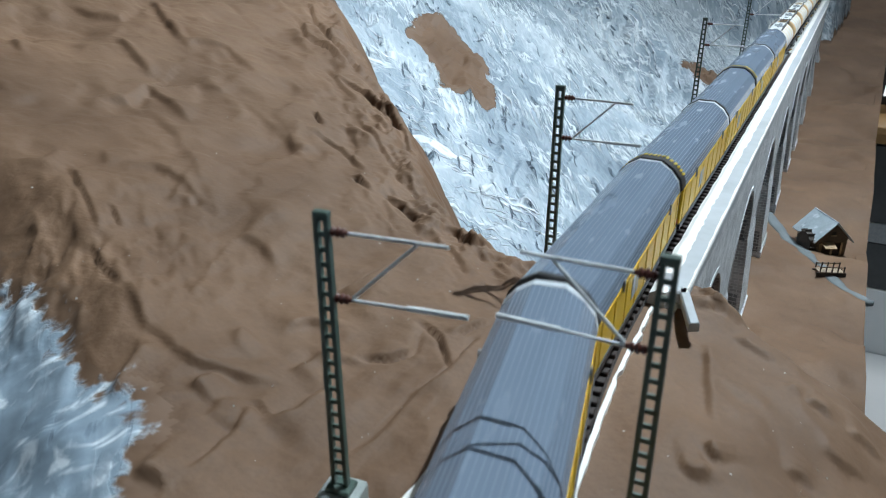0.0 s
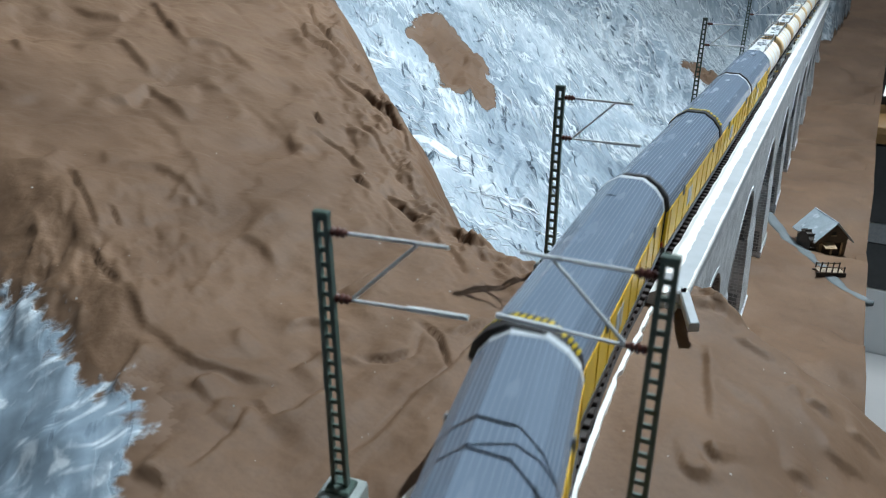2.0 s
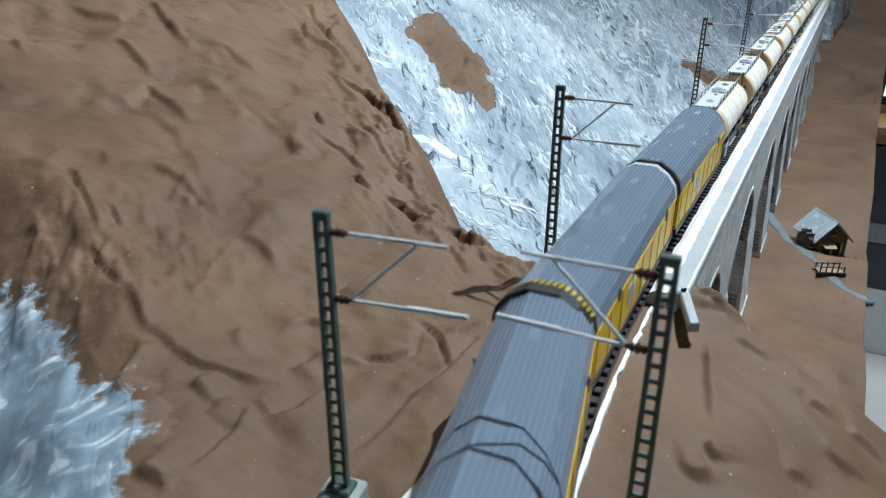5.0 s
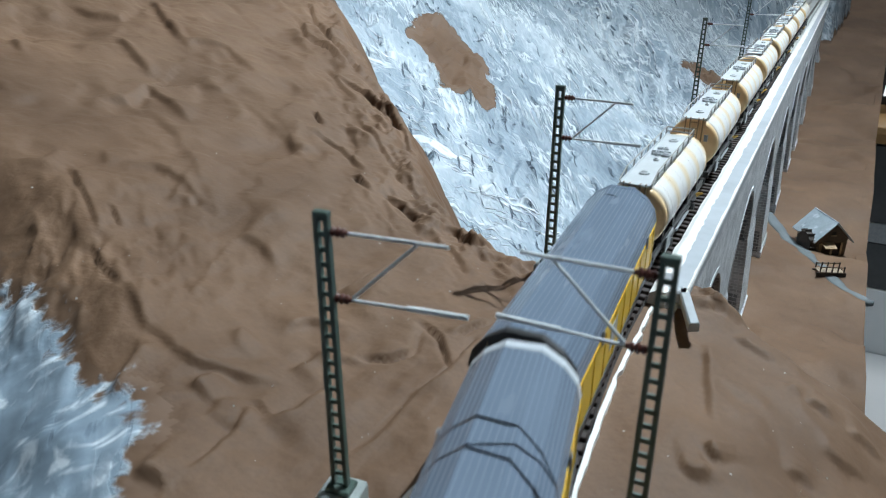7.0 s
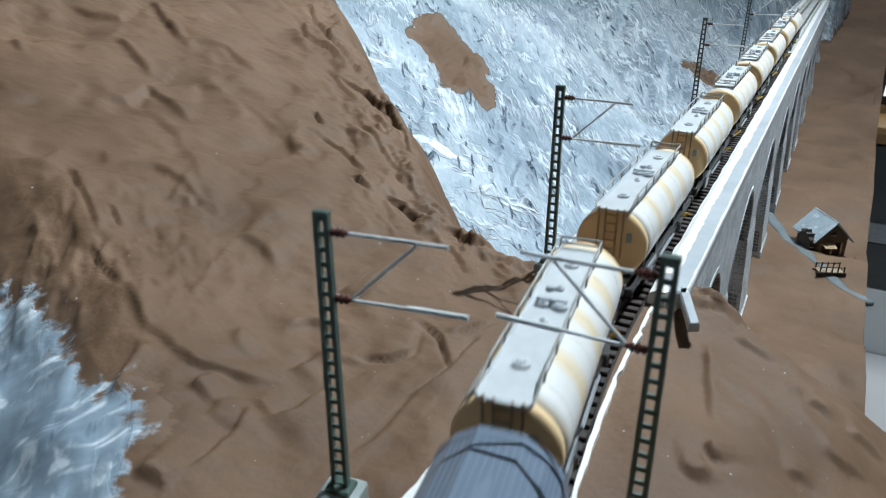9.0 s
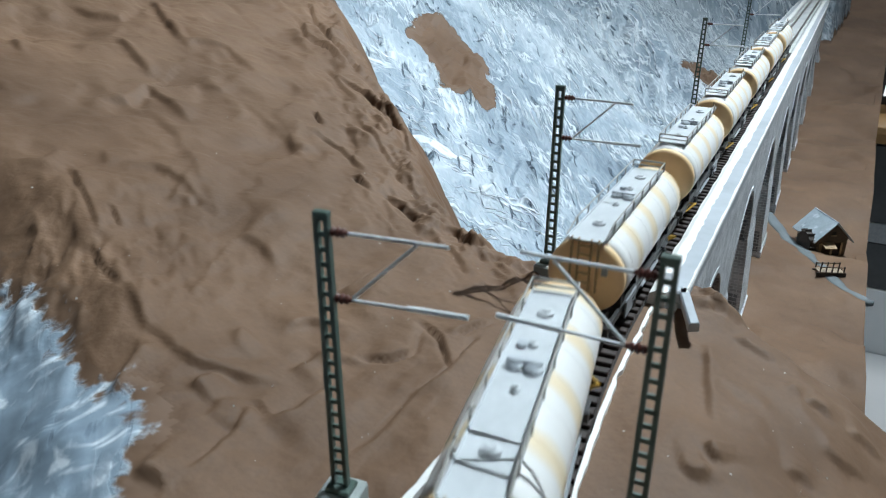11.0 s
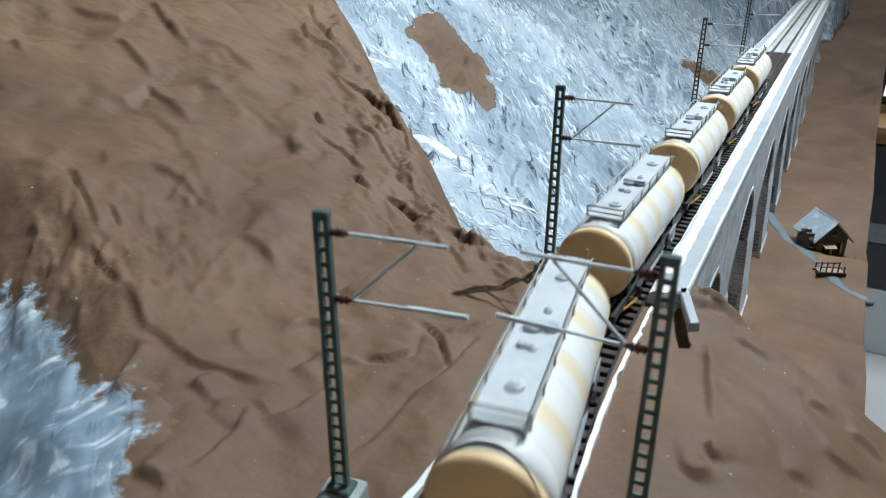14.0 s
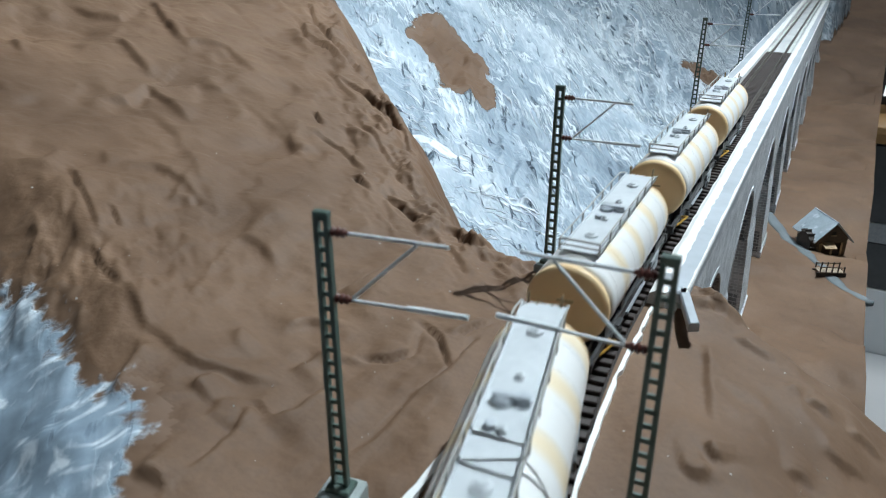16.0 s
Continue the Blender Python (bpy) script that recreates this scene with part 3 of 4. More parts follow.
def creases(x, y):
    """Steps (higher on their far side) and slits, thinning out towards their ends."""
    z = np.zeros(np.shape(x))
    wob = 0.8 * fbm(x, y, 8, 3, 81)
    for lines, slit, wide, reach in ((DUNES + DUNES_LEFT, 0.0, 0.9, 12.0), (FOLDS_LOW + FOLDS_LEFT, 0.15, 0.6, 5.5), (CRACKS_LOW, 1.1, 0.48, 2.6), (CRACKS_RIM, 1.1, 0.7, 3.2),
                                     (CRACKS_EDGE, 0.8, 0.7, 3.0), (DUNES_RIM, 0.1, 0.9, 6.0), (FOLDS_BANK, 0.1, 0.55, 4.5)):
        for height, pts in lines:
            xs, ys = [p[0] for p in pts], [p[1] for p in pts]
            r = 3.0 * reach
            near = (x > min(xs) - r) & (x < max(xs) + r) & (y > min(ys) - r) & (y < max(ys) + r)
            if not near.any():
                continue
            px, py = x[near], y[near]
            d, side = line_dist(px, py, pts)
            ex, ey = xs[-1] - xs[0], ys[-1] - ys[0]
            n = math.hypot(ex, ey)
            u = ((px - xs[0]) * ex + (py - ys[0]) * ey) / (n * n)
            taper = sstep(-0.12, 0.22, u) * sstep(1.15, 0.70, u)
            s = d * side * (1 if ex - 0.3 * ey > 0 else -1) + wob[near] * wide
            step = np.where(s > 0, 0.5 + 0.5 * np.tanh(s / wide), 0.5 + 0.5 * np.tanh(s / (1.6 * wide)))
            z[near] += 1.8 * height * taper * (step * np.exp(-d / reach) - 0.3 * (1 - step) * np.exp(-d / (0.6 * reach)) - slit * np.exp(-(s / wide) ** 2))
    return z


# ---- the modelled ground ----
def spaced(start, stops):
    """Grid lines: from start through (end, step) stretches."""
    out = [start]
    for end, step in stops:
        k = max(1, round((end - out[-1]) / step))
        out += list(np.linspace(out[-1], end, k + 1)[1:])
    return np.array(out)


GX = spaced(-900, [(-420, 9), (-300, 3.0), (-130, 1.3), (84, 0.75)])
GY = spaced(-950, [(-100, 25), (20, 6), (260, 0.75), (400, 1.4), (480, 1.9), (700, 3.0), (1000, 4.5), (1500, 7)])
X0, Y0 = np.meshgrid(GX, GY)
XX = np.where(X0 > 20, 20 + (X0 - 20) * (edge_x(Y0) - 20) / 64.0, X0)
HILL, FLOOR, ROCK = hill(XX, Y0), floor_level(XX, Y0), rock(XX, Y0)
HILL = HILL + creases(XX, Y0)
GROUND = np.maximum(np.maximum(HILL, FLOOR), ROCK)
# paint: positive where brown shows, negative where silver was brushed on
SILVER_SIDE = np.where(ROCK > FLOOR, ROCK, FLOOR - 9)
MASK = np.clip((np.maximum(HILL, FLOOR) - SILVER_SIDE) * 0.35, -3, 3)
MASK = np.where(HILL > np.maximum(FLOOR, ROCK), np.minimum(MASK, 3), MASK)
MASK = np.maximum(MASK, np.clip(9 * blob(XX, Y0, -222, 504, 60, 29, math.radians(132), 91), -3, 3))
MASK = np.where((XX < -15) & (Y0 > 850), np.minimum(MASK, -1.5), MASK)
MASK = np.maximum(MASK, np.clip(5 * blob(XX, Y0, -88, 925, 32, 66, 0.05, 92), -3, 3))
D, SIDE = line_dist(XX, Y0, NEAR_EDGE)
D = D * np.where(SIDE > 0, 1, -1) + 10 * fbm(XX, Y0, 11, 5, 95, 0.6)
MASK = np.where((Y0 < 130) & (XX < -30), np.minimum(MASK, np.clip(0.42 * D, -3, 3)), MASK)


def ground_sheet(name, z, keep, mat, label, category, paint=None):
    ny, nx = z.shape
    idx = np.full(z.shape, -1)
    faces_keep = keep[:-1, :-1] | keep[1:, :-1] | keep[:-1, 1:] | keep[1:, 1:]
    used = np.zeros(z.shape, bool)
    for dy in (0, 1):
        for dx in (0, 1):
            used[dy:ny - 1 + dy, dx:nx - 1 + dx] |= faces_keep
    idx[used] = np.arange(used.sum())
    co = np.stack([XX[used], Y0[used], z[used]], 1) * K
    j, i = np.nonzero(faces_keep)
    quads = np.stack([idx[j, i], idx[j, i + 1], idx[j + 1, i + 1], idx[j + 1, i]], 1)
    me = bpy.data.meshes.new(name)
    me.from_pydata(co.tolist(), [], quads.tolist())
    me.polygons.foreach_set("use_smooth", [True] * len(me.polygons))
    me.materials.append(mat)
    if paint is not None:
        me.attributes.new("paint", "FLOAT", "POINT").data.foreach_set("value", paint[used].astype(np.float32))
    return tagged(new(name, me), label, category, kind="structure")


ground_sheet("ground", GROUND + np.clip((MASK - 0.9) * 1.2, -2.5, 0), MASK > -1.4, M_BROWN,
             "brown painted plaster hillside and valley with folds and cracks", "hillside")
POOL = (Y0 < 131) & (XX < -30)
ground_sheet("pool", GROUND + 0.05, (MASK < 1.7) & POOL, M_POOL,
             "blue-grey painted pool with frothy white brushwork", "pool", -MASK)
ground_sheet("rock_slope", GROUND + 0.05, (MASK < 1.7) & ~POOL, M_SILVER,
             "silver-blue painted rough rock slope and gorge", "rock slope", -MASK)

# the board that carries the model: a fascia along the open edge
bm = bmesh.new()
ys = np.linspace(-950, 1500, 50)
loft(bm, [[(edge_x(y) - 6, y, -150), (edge_x(y) + 0.5, y, -150), (edge_x(y) + 0.5, y, float(np.interp(y, GY, GROUND[:, -1])) - 0.6),
           (edge_x(y) - 6, y, float(np.interp(y, GY, GROUND[:, -1])) - 2)] for y in ys])
tagged(part("baseboard", bm, M_BROWN), "brown painted edge of the layout board", "layout edge", kind="structure")

# ---- viaduct ----
viaduct = empty("viaduct", "pale grey stone railway viaduct with tall arches", "viaduct")
PITCH, FIRST, APEX, SPRING = 103.0, 140.0, -27.0, -62.0
HALF = 17.5


def arch_bay():
    """One bay: pier halves and the arch between them, drawn through the width."""
    r = 33.0
    arc = [(51.5 - r * math.cos(math.pi * k / 16), SPRING + r * math.sin(math.pi * k / 16) * (APEX - SPRING) / r) for k in range(17)]
    walls = []
    line = [(0, SPRING)] + arc + [(PITCH, SPRING)]
    for x in (-HALF, HALF - 2):
        bm = bmesh.new()
        loft(bm, [[(x, y, z), (x + 2, y, z), (x + 2, y, -4), (x, y, -4)] for y, z in line])
        walls.append(bm)
    return walls, arc


def pier(zfoot):
    """A battered pier from the springing to the ground."""
    bm = bmesh.new()
    secs = []
    for z, hx, hy in ((SPRING, HALF, 17.4), (SPRING - 3, HALF + 0.7, 18.0), (zfoot + 3, HALF + 3.2, 19.4), (zfoot + 3, HALF + 3.9, 20.0), (zfoot - 12, HALF + 4.2, 20.3)):
        secs.append([(-hx, -hy, z), (hx, -hy, z), (hx, hy, z), (-hx, hy, z)])
    return loft(bm, secs)


NBAY = 9
for k in range(NBAY):
    y0 = 191.5 + PITCH * k
    walls, arc = arch_bay()
    for bm in walls:
        bmesh.ops.translate(bm, verts=bm.verts, vec=(0, y0, 0))
        part("spandrel_wall", bm, M_STONE, viaduct)
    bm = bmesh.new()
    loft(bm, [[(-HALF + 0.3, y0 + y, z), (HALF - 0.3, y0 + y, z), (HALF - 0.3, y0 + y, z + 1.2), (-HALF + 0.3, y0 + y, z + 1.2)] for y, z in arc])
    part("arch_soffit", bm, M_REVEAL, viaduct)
    for x in (-HALF, HALF):
        # ring of proud arch stones
        bm = bmesh.new()
        s = 0.35 if x > 0 else -0.35
        secs = []
        for y, z in arc:
            n = Vector((y - 51.5, z - SPRING)).normalized()
            secs.append([(x - s, y0 + y, z), (x + s, y0 + y, z), (x + s, y0 + y + n.x * 2.2, z + n.y * 2.2), (x - s, y0 + y + n.x * 2.2, z + n.y * 2.2)])
        loft(bm, secs)
        part("arch_ring", bm, M_STONE, viaduct)
    yp = y0 + PITCH
    zf = min(float(np.interp(yp, GY, GROUND[:, int(np.argmin(abs(GX - 19)))])), SPRING - 14)
    bm = pier(zf)
    bmesh.ops.translate(bm, verts=bm.verts, vec=(0, yp, 0))
    pr = part("pier", bm, M_STONE, viaduct)
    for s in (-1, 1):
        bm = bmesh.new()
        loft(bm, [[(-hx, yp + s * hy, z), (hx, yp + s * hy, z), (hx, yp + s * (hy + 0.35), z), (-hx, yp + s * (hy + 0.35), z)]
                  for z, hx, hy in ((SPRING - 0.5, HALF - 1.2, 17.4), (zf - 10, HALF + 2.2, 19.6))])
        part("inner_pier_face", bm, M_REVEAL, pr, "inner pier face in a darker masonry tone")
part("abutment", boxed(-HALF, HALF, 167, 193, -75, -4), M_STONE, viaduct)
YEND = 191.5 + PITCH * NBAY
part("deck", boxed(-HALF + 0.5, HALF - 0.5, 168, 1300, -5, -3.2), M_DECKGREY, viaduct)
for s in (-1, 1):
    lo, hi = sorted((s * 11.5, s * 18.6))
    part("cornice", boxed(min(s * 16.9, s * 18.4), max(s * 16.9, s * 18.4), 170, YEND, -5.6, -2.4, bevel=0.3), M_COPING, viaduct)
    lo, hi = sorted((s * 10.8, s * 18.8))
    part("coping", boxed(lo, hi, 170, YEND, -2.4, 0.9, bevel=0.5), M_COPING, viaduct)
    # ragged white strips of filler between sleepers and coping
    bm = bmesh.new()
    secs = []
    for y in np.arange(168, 1148, 1.6):
        xi = 9.4 + 0.5 * float(fbm(np.array(y), np.array(3.0 * s), 8, 3, 7))
        xo = 14.0 + 0.7 * float(fbm(np.array(y), np.array(9.0 * s), 3.2, 4, 9, 0.7)) + 0.5 * float(fbm(np.array(y), np.array(2.0 * s), 60, 2, 29))
        zt = 0.4 + 0.3 * float(fbm(np.array(y), np.array(5.0 * s), 6, 3, 8))
        secs.append([(s * xi, y, -3.1), (s * xo, y, -3.1), (s * xo, y, 0.93), (s * (xi + 2.0), y, 1.0 + zt * 0.3), (s * (xi + 0.4), y, zt - 0.3)])
    loft(bm, secs)
    part("filler_strip", bm, M_WHITE, viaduct, "ragged white filler strip")
    # worn white paint along the outer edge of the coping
    bm = bmesh.new()
    secs = []
    for y in np.arange(171, 1100, 1.8):
        w = 0.25 + 0.6 * max(0.0, 0.5 + float(fbm(np.array(y), np.array(4.0 * s), 9, 4, 19, 0.65)))
        secs.append([(s * 18.75, y, 0.1), (s * 18.87, y, 0.1), (s * 18.6, y, 0.94), (s * (18.6 - w), y, 0.96), (s * (18.6 - w), y, 0.9)])
    loft(bm, secs)
    part("worn_edge", bm, M_WHITE, viaduct, "worn white edge of the coping")
bm = bmesh.new()
wing = [(16.3, 172.5), (18.7, 173.5), (24.4, 156.5), (22.2, 155.2)]
loft(bm, [[(x, y, -1.5) for x, y in wing], [(x, y, 0.4) for x, y in wing], [(x + (0.35 if i in (0, 3) else -0.35), y, 0.9) for i, (x, y) in enumerate(wing)]])
part("wing_coping", bm, M_COPING, viaduct, "pale grey end coping turned outwards")

# ---- track ----
def along(y):
    """Place and heading of the track at the plan's y."""
    x = float(track_x(y))
    d = (float(track_x(y + 0.5)) - float(track_x(y - 0.5)))
    return x, math.atan2(-d, 1.0)


SY = np.arange(-950, 1300, 0.5)
SX = track_x(SY)
SLEN = np.concatenate([[0], np.cumsum(np.hypot(np.diff(SX), np.diff(SY)))])
SLEN = SLEN - np.interp(165, SY, SLEN) + 165


def at_length(s):
    """The point of the track at length s (equal to y on the viaduct)."""
    y = float(np.interp(s, SLEN, SY))
    return float(track_x(y)), y


track = empty("railway_track", "narrow model railway track with dark brown sleepers", "railway track", kind="structure")
for side in (-1, 1):
    bm = bmesh.new()
    secs = []
    for y in np.concatenate([np.arange(-940, 60, 20), np.arange(60, 170, 4), np.arange(170, 1300, 40)]):
        x, a = along(y)
        c, d = math.cos(a), math.sin(a)
        prof = [(-0.9, -1.7), (0.9, -1.7), (0.9, -1.35), (0.28, -1.2), (0.28, -0.55), (0.5, -0.45), (0.5, 0), (-0.5, 0), (-0.5, -0.45), (-0.28, -0.55), (-0.28, -1.2), (-0.9, -1.35)]
        secs.append([(x + (side * 4.75 + p) * c, y + (side * 4.75 + p) * d, z) for p, z in prof])
    loft(bm, secs)
    part("rail", bm, M_RAIL, track)
bm = bmesh.new()
secs = []
for y in np.concatenate([np.arange(-940, 60, 20), np.arange(60, 170, 4), np.arange(170, 640, 40)]):
    x, a = along(y)
    c, d = math.cos(a), math.sin(a)
    secs.append([(x + p * c, y + p * d, z) for p, z in ((-10.6, -4.4), (10.6, -4.4), (9.2, -2.6), (-9.2, -2.6))])
loft(bm, secs)
part("trackbed", bm, M_BED, track)
part("pale_trackbed", boxed(-8.2, 8.2, 634, 1300, -3.15, -1.5), M_DECKGREY, track)
sleeper_mesh = None
for y in np.arange(48, 634, 3.9):
    x, a = along(float(y))
    if sleeper_mesh is None:
        first = part("sleeper", boxed(-9.1, 9.1, -1.05, 1.05, -3.2, -1.65, bevel=0.2), M_SLEEPER, track)
        sleeper_mesh, ob = first.data, first
    else:
        ob = new("sleeper", sleeper_mesh)
        ob.parent = track
    ob.matrix_basis = pose(x * K, float(y) * K, 0, 0, 0, math.degrees(a) + random.uniform(-0.6, 0.6))
# white edging board beside the bend
for side, y0, y1, w in ((1, 40, 166, 0.95), (-1, 40, 122, 1.7)):
    bm = bmesh.new()
    secs = []
    for y in np.arange(y0, y1, 1.5):
        x, a = along(float(y))
        r = float(fbm(np.array(y), np.array(2.0 * side), 6, 3, 17))
        xi = side * (9.4 + 2.2 * float(sstep(95, 160, y)) + 0.5 * r) if side > 0 else -(10.0 + (106 - y) * 0.23)
        xo = xi + side * (w + 0.5 * r)
        if y > 125 and math.sin(y * 0.3) > 0.86:
            xo = xi + side * 0.4
        secs.append([(x + xi, y, -5), (x + xo, y, -5), (x + xo, y, -1.9 + 0.4 * r), (x + xi, y, -1.6 + 0.4 * r)])
    loft(bm, secs)
    tagged(part("track_edging", bm, M_WHITE), "ragged white edging strip beside the track", "edging", kind="structure")
# ---- overhead line masts ----
def mast(m, arm=17.0, label="dark green lattice overhead-line mast with bare wire bracket"):
    """A tapered ladder mast; its bracket reaches along +x."""
    t = empty("catenary_mast", label, "catenary mast", "overhead line masts", m=m)
    H = 49.0
    for s in (-1, 1):
        bm = bmesh.new()
        loft(bm, [[(s * w - 0.34, -0.55, z), (s * w + 0.34, -0.55, z), (s * w + 0.34, 0.55, z), (s * w - 0.34, 0.55, z)] for z, w in ((0, 1.12), (H, 0.78))])
        part("mast_post", bm, M_MAST, t)
    n = 20
    for k in range(n + 1):
        z = 1.5 + (H - 2.2) * k / n
        part("rung", boxed(-1.05 + 0.32 * z / H, 1.05 - 0.32 * z / H, -0.2, 0.2, z - 0.36, z + 0.36), M_MAST, t)
    part("mast_cap", boxed(-1.2, 1.2, -0.65, 0.65, H - 0.6, H + 0.4, bevel=0.15), M_MAST, t)
    part("mast_foot", boxed(-3.4, 3.4, -3.4, 3.4, -3.5, 0.6, bevel=0.5), M_MASTBASE, t)
    part("anchor_plate", boxed(-2.2, 2.2, -1.8, 1.8, 0.6, 1.6, bevel=0.2), M_MAST, t)
    for z, d in ((46.5, 0.0), (36.2, 1.0)):
        bm = bmesh.new()
        lathe(bm, [(1.2, 0.3), (1.6, 0.75), (2.0, 0.45), (2.4, 0.85), (2.8, 0.45), (3.2, 0.75), (3.6, 0.35), (4.0, 0.3)], 10, "X", (0, 0, z))
        part("insulator", bm, M_INSUL, t)
    part("top_tube", tube(bmesh.new(), (3.8, 0, 46.5), (arm + 1.5, 0, 46.5), 0.30), M_TUBE, t)
    part("strut", tube(bmesh.new(), (4.2, 0, 36.6), (arm - 3.0, 0, 46.2), 0.26), M_TUBE, t)
    bm = bmesh.new()
    tube(bm, (3.8, 0, 36.2), (arm + 4.3, 0, 36.6), 0.26)
    tube(bm, (arm - 4.5, 0, 36.43), (arm + 4.3, 0, 36.6), 0.42)
    part("steady_arm", bm, M_TUBE, t)
    return t


first_mast = mast(pose(-0.0175, 0.0725, 0.0, 0, 0, 9))
copy_thing(first_mast, pose(-0.0187, 0.1720, 0.0, 0, 0, 0))
copy_thing(first_mast, pose(-0.0211, 0.3930, -0.004, 0, 0, 0))
copy_thing(first_mast, pose(-0.0205, 0.5700, -0.0045, 0, 0, 0))
copy_thing(first_mast, pose(0.0280, 0.0795, 0.0002, 0, 0, 184))
for y in (393, 570):
    tagged(part("mast_bracket", boxed(-26, -17.6, y - 3.6, y + 3.6, -12, -6.5, bevel=0.5), M_MASTBASE),
           "grey bracket on the viaduct that carries a mast", "bracket")


# ---- wagons: built with the track's middle at x = 0 and rail tops at z = 0, running along y ----
def wheelset(t, y, mat):
    for s in (-1, 1):
        bm = bmesh.new()
        lathe(bm, [(s * 4.0, 3.0), (s * 4.3, 3.4), (s * 4.7, 2.95), (s * 5.9, 2.85), (s * 6.0, 1.0)] if s > 0 else
              [(-6.0, 1.0), (-5.9, 2.85), (-4.7, 2.95), (-4.3, 3.4), (-4.0, 3.0)], 16, "X", (0, y, 2.85))
        part("wheel", bm, mat, t)
    part("axle", tube(bmesh.new(), (-6.2, y, 2.85), (6.2, y, 2.85), 0.5), mat, t)


ROOF = [(-9.3, 17.2), (-8.6, 20.2), (-6.4, 23.0), (-3.0, 25.2), (3.0, 25.2), (6.4, 23.0), (8.6, 20.2), (9.3, 17.2)]


def carrier(length, striped, pale_end=True):
    """One section of a covered car transporter; its near end at y = 0. striped: a warning portal at the near end."""
    t = empty("covered_wagon", "yellow covered car-transport wagon with slate-grey faceted roof", "railway wagon", "car-transport wagons")
    e = 2.0 if striped else 0.9
    bm = bmesh.new()
    under = [(x * 0.97, z - 0.6) for x, z in ROOF[::-1]]
    prism_y(bm, ROOF + under, e, length - 0.9)
    roof = part("roof", bm, M_ROOF, t, "slate-grey faceted roof")
    bm = bmesh.new()
    for (xa, za), (xb, zb) in zip(ROOF[:-1], ROOF[1:]):
        w = math.hypot(xb - xa, zb - za)
        n = max(2, round(w / 0.95))
        for i in range(n):
            c = Vector((xa, 0, za)).lerp(Vector((xb, 0, zb)), (i + 0.5) / n)
            box(bm, -0.05, 0.05, e + 1.2, length - 2.0, -0.2, 0.035, m=Matrix.Translation(c) @ Matrix.Rotation(-math.atan2(zb - za, xb - xa), 4, "Y"))
    tagged(part("roof_ribbing", bm, M_SEAM, roof), "fine raised ribs along the roof", kind="stuff")
    bm = bmesh.new()
    prism_y(bm, [(x * 1.02, z + 0.28) for x, z in ROOF] + [(x * 0.95, z - 0.8) for x, z in ROOF[::-1]], e - 0.8, e + 0.7)
    part("near_roof_rim", bm, M_BLACK, t, "black roof end rim")
    # far rim carries the painted highlight, except on the last carrier
    bm = bmesh.new()
    prism_y(bm, [(x * 1.004, z + 0.08) for x, z in ROOF] + [(x * 0.95, z - 0.8) for x, z in ROOF[::-1]], length - 2.5, length - 0.5)
    part("far_roof_rim", bm, M_END_GLINT if pale_end else M_ROOF, t, "pale roof end with its highlight in the colour" if pale_end else "")
    for s in (-1, 1):
        part("side_wall", boxed(min(s * 8.5, s * 9.3), max(s * 8.5, s * 9.3), 1.0, length - 1.0, 6.0, 17.2, bevel=0.15), M_YELLOW, t, "yellow slatted side wall")
        for k in range(9):
            y = 4.0 + (length - 8.0) * k / 8
            part("side_post", boxed(min(s * 9.2, s * 9.46), max(s * 9.2, s * 9.46), y - 0.22, y + 0.22, 5.5, 17.0), M_YELLOW, t)
        part("side_rail", boxed(min(s * 9.2, s * 9.42), max(s * 9.2, s * 9.42), 1.0, length - 1.0, 16.2, 16.9), M_YELLOW, t)
        part("sill", boxed(min(s * 8.2, s * 9.6), max(s * 8.2, s * 9.6), 0.6, length - 0.6, 4.6, 6.2), M_BLACK, t)
        for y in (length * 0.22, length * 0.80):
            part("door_latch", boxed(min(s * 9.3, s * 9.8), max(s * 9.3, s * 9.8), y, y + 0.8, 15.6, 18.6, bevel=0.15), M_GREYPLATE, t, "grey door latch")
        part("tail_lamp", boxed(min(s * 7.6, s * 8.8), max(s * 7.6, s * 8.8), 0.3, 1.0, 6.4, 7.6), M_RED, t, "red end lamp")
        part("notice_panel", boxed(min(s * 9.3, s * 9.42), max(s * 9.3, s * 9.42), length * 0.34, length * 0.34 + 6, 9.0, 14.2), M_COPING, t, "pale weathered notice panel")
    inner = [(x * 0.93, z - 1.0) for x, z in ROOF]
    part("near_end_wall", prism_y(bmesh.new(), inner + [(8.4, 5), (-8.4, 5)], 1.0, 1.8), M_BLACK, t)
    part("far_end_wall", prism_y(bmesh.new(), inner + [(8.4, 5), (-8.4, 5)], length - 1.8, length - 1.0), M_BLACK, t)
    part("underframe", boxed(-7.5, 7.5, 1.5, length - 1.5, 3.6, 5.2), M_BLACK, t)
    part("coupler", boxed(-1.6, 1.6, -1.6, 2.0, 3.2, 4.8), M_BLACK, t)
    for y in (13.0, length - 13.0):
        wheelset(t, y, M_BLACK)
        for s in (-1, 1):
            part("axle_box", boxed(min(s * 6.2, s * 7.6), max(s * 6.2, s * 7.6), y - 3, y + 3, 1.6, 4.2, bevel=0.3), M_BLACK, t)
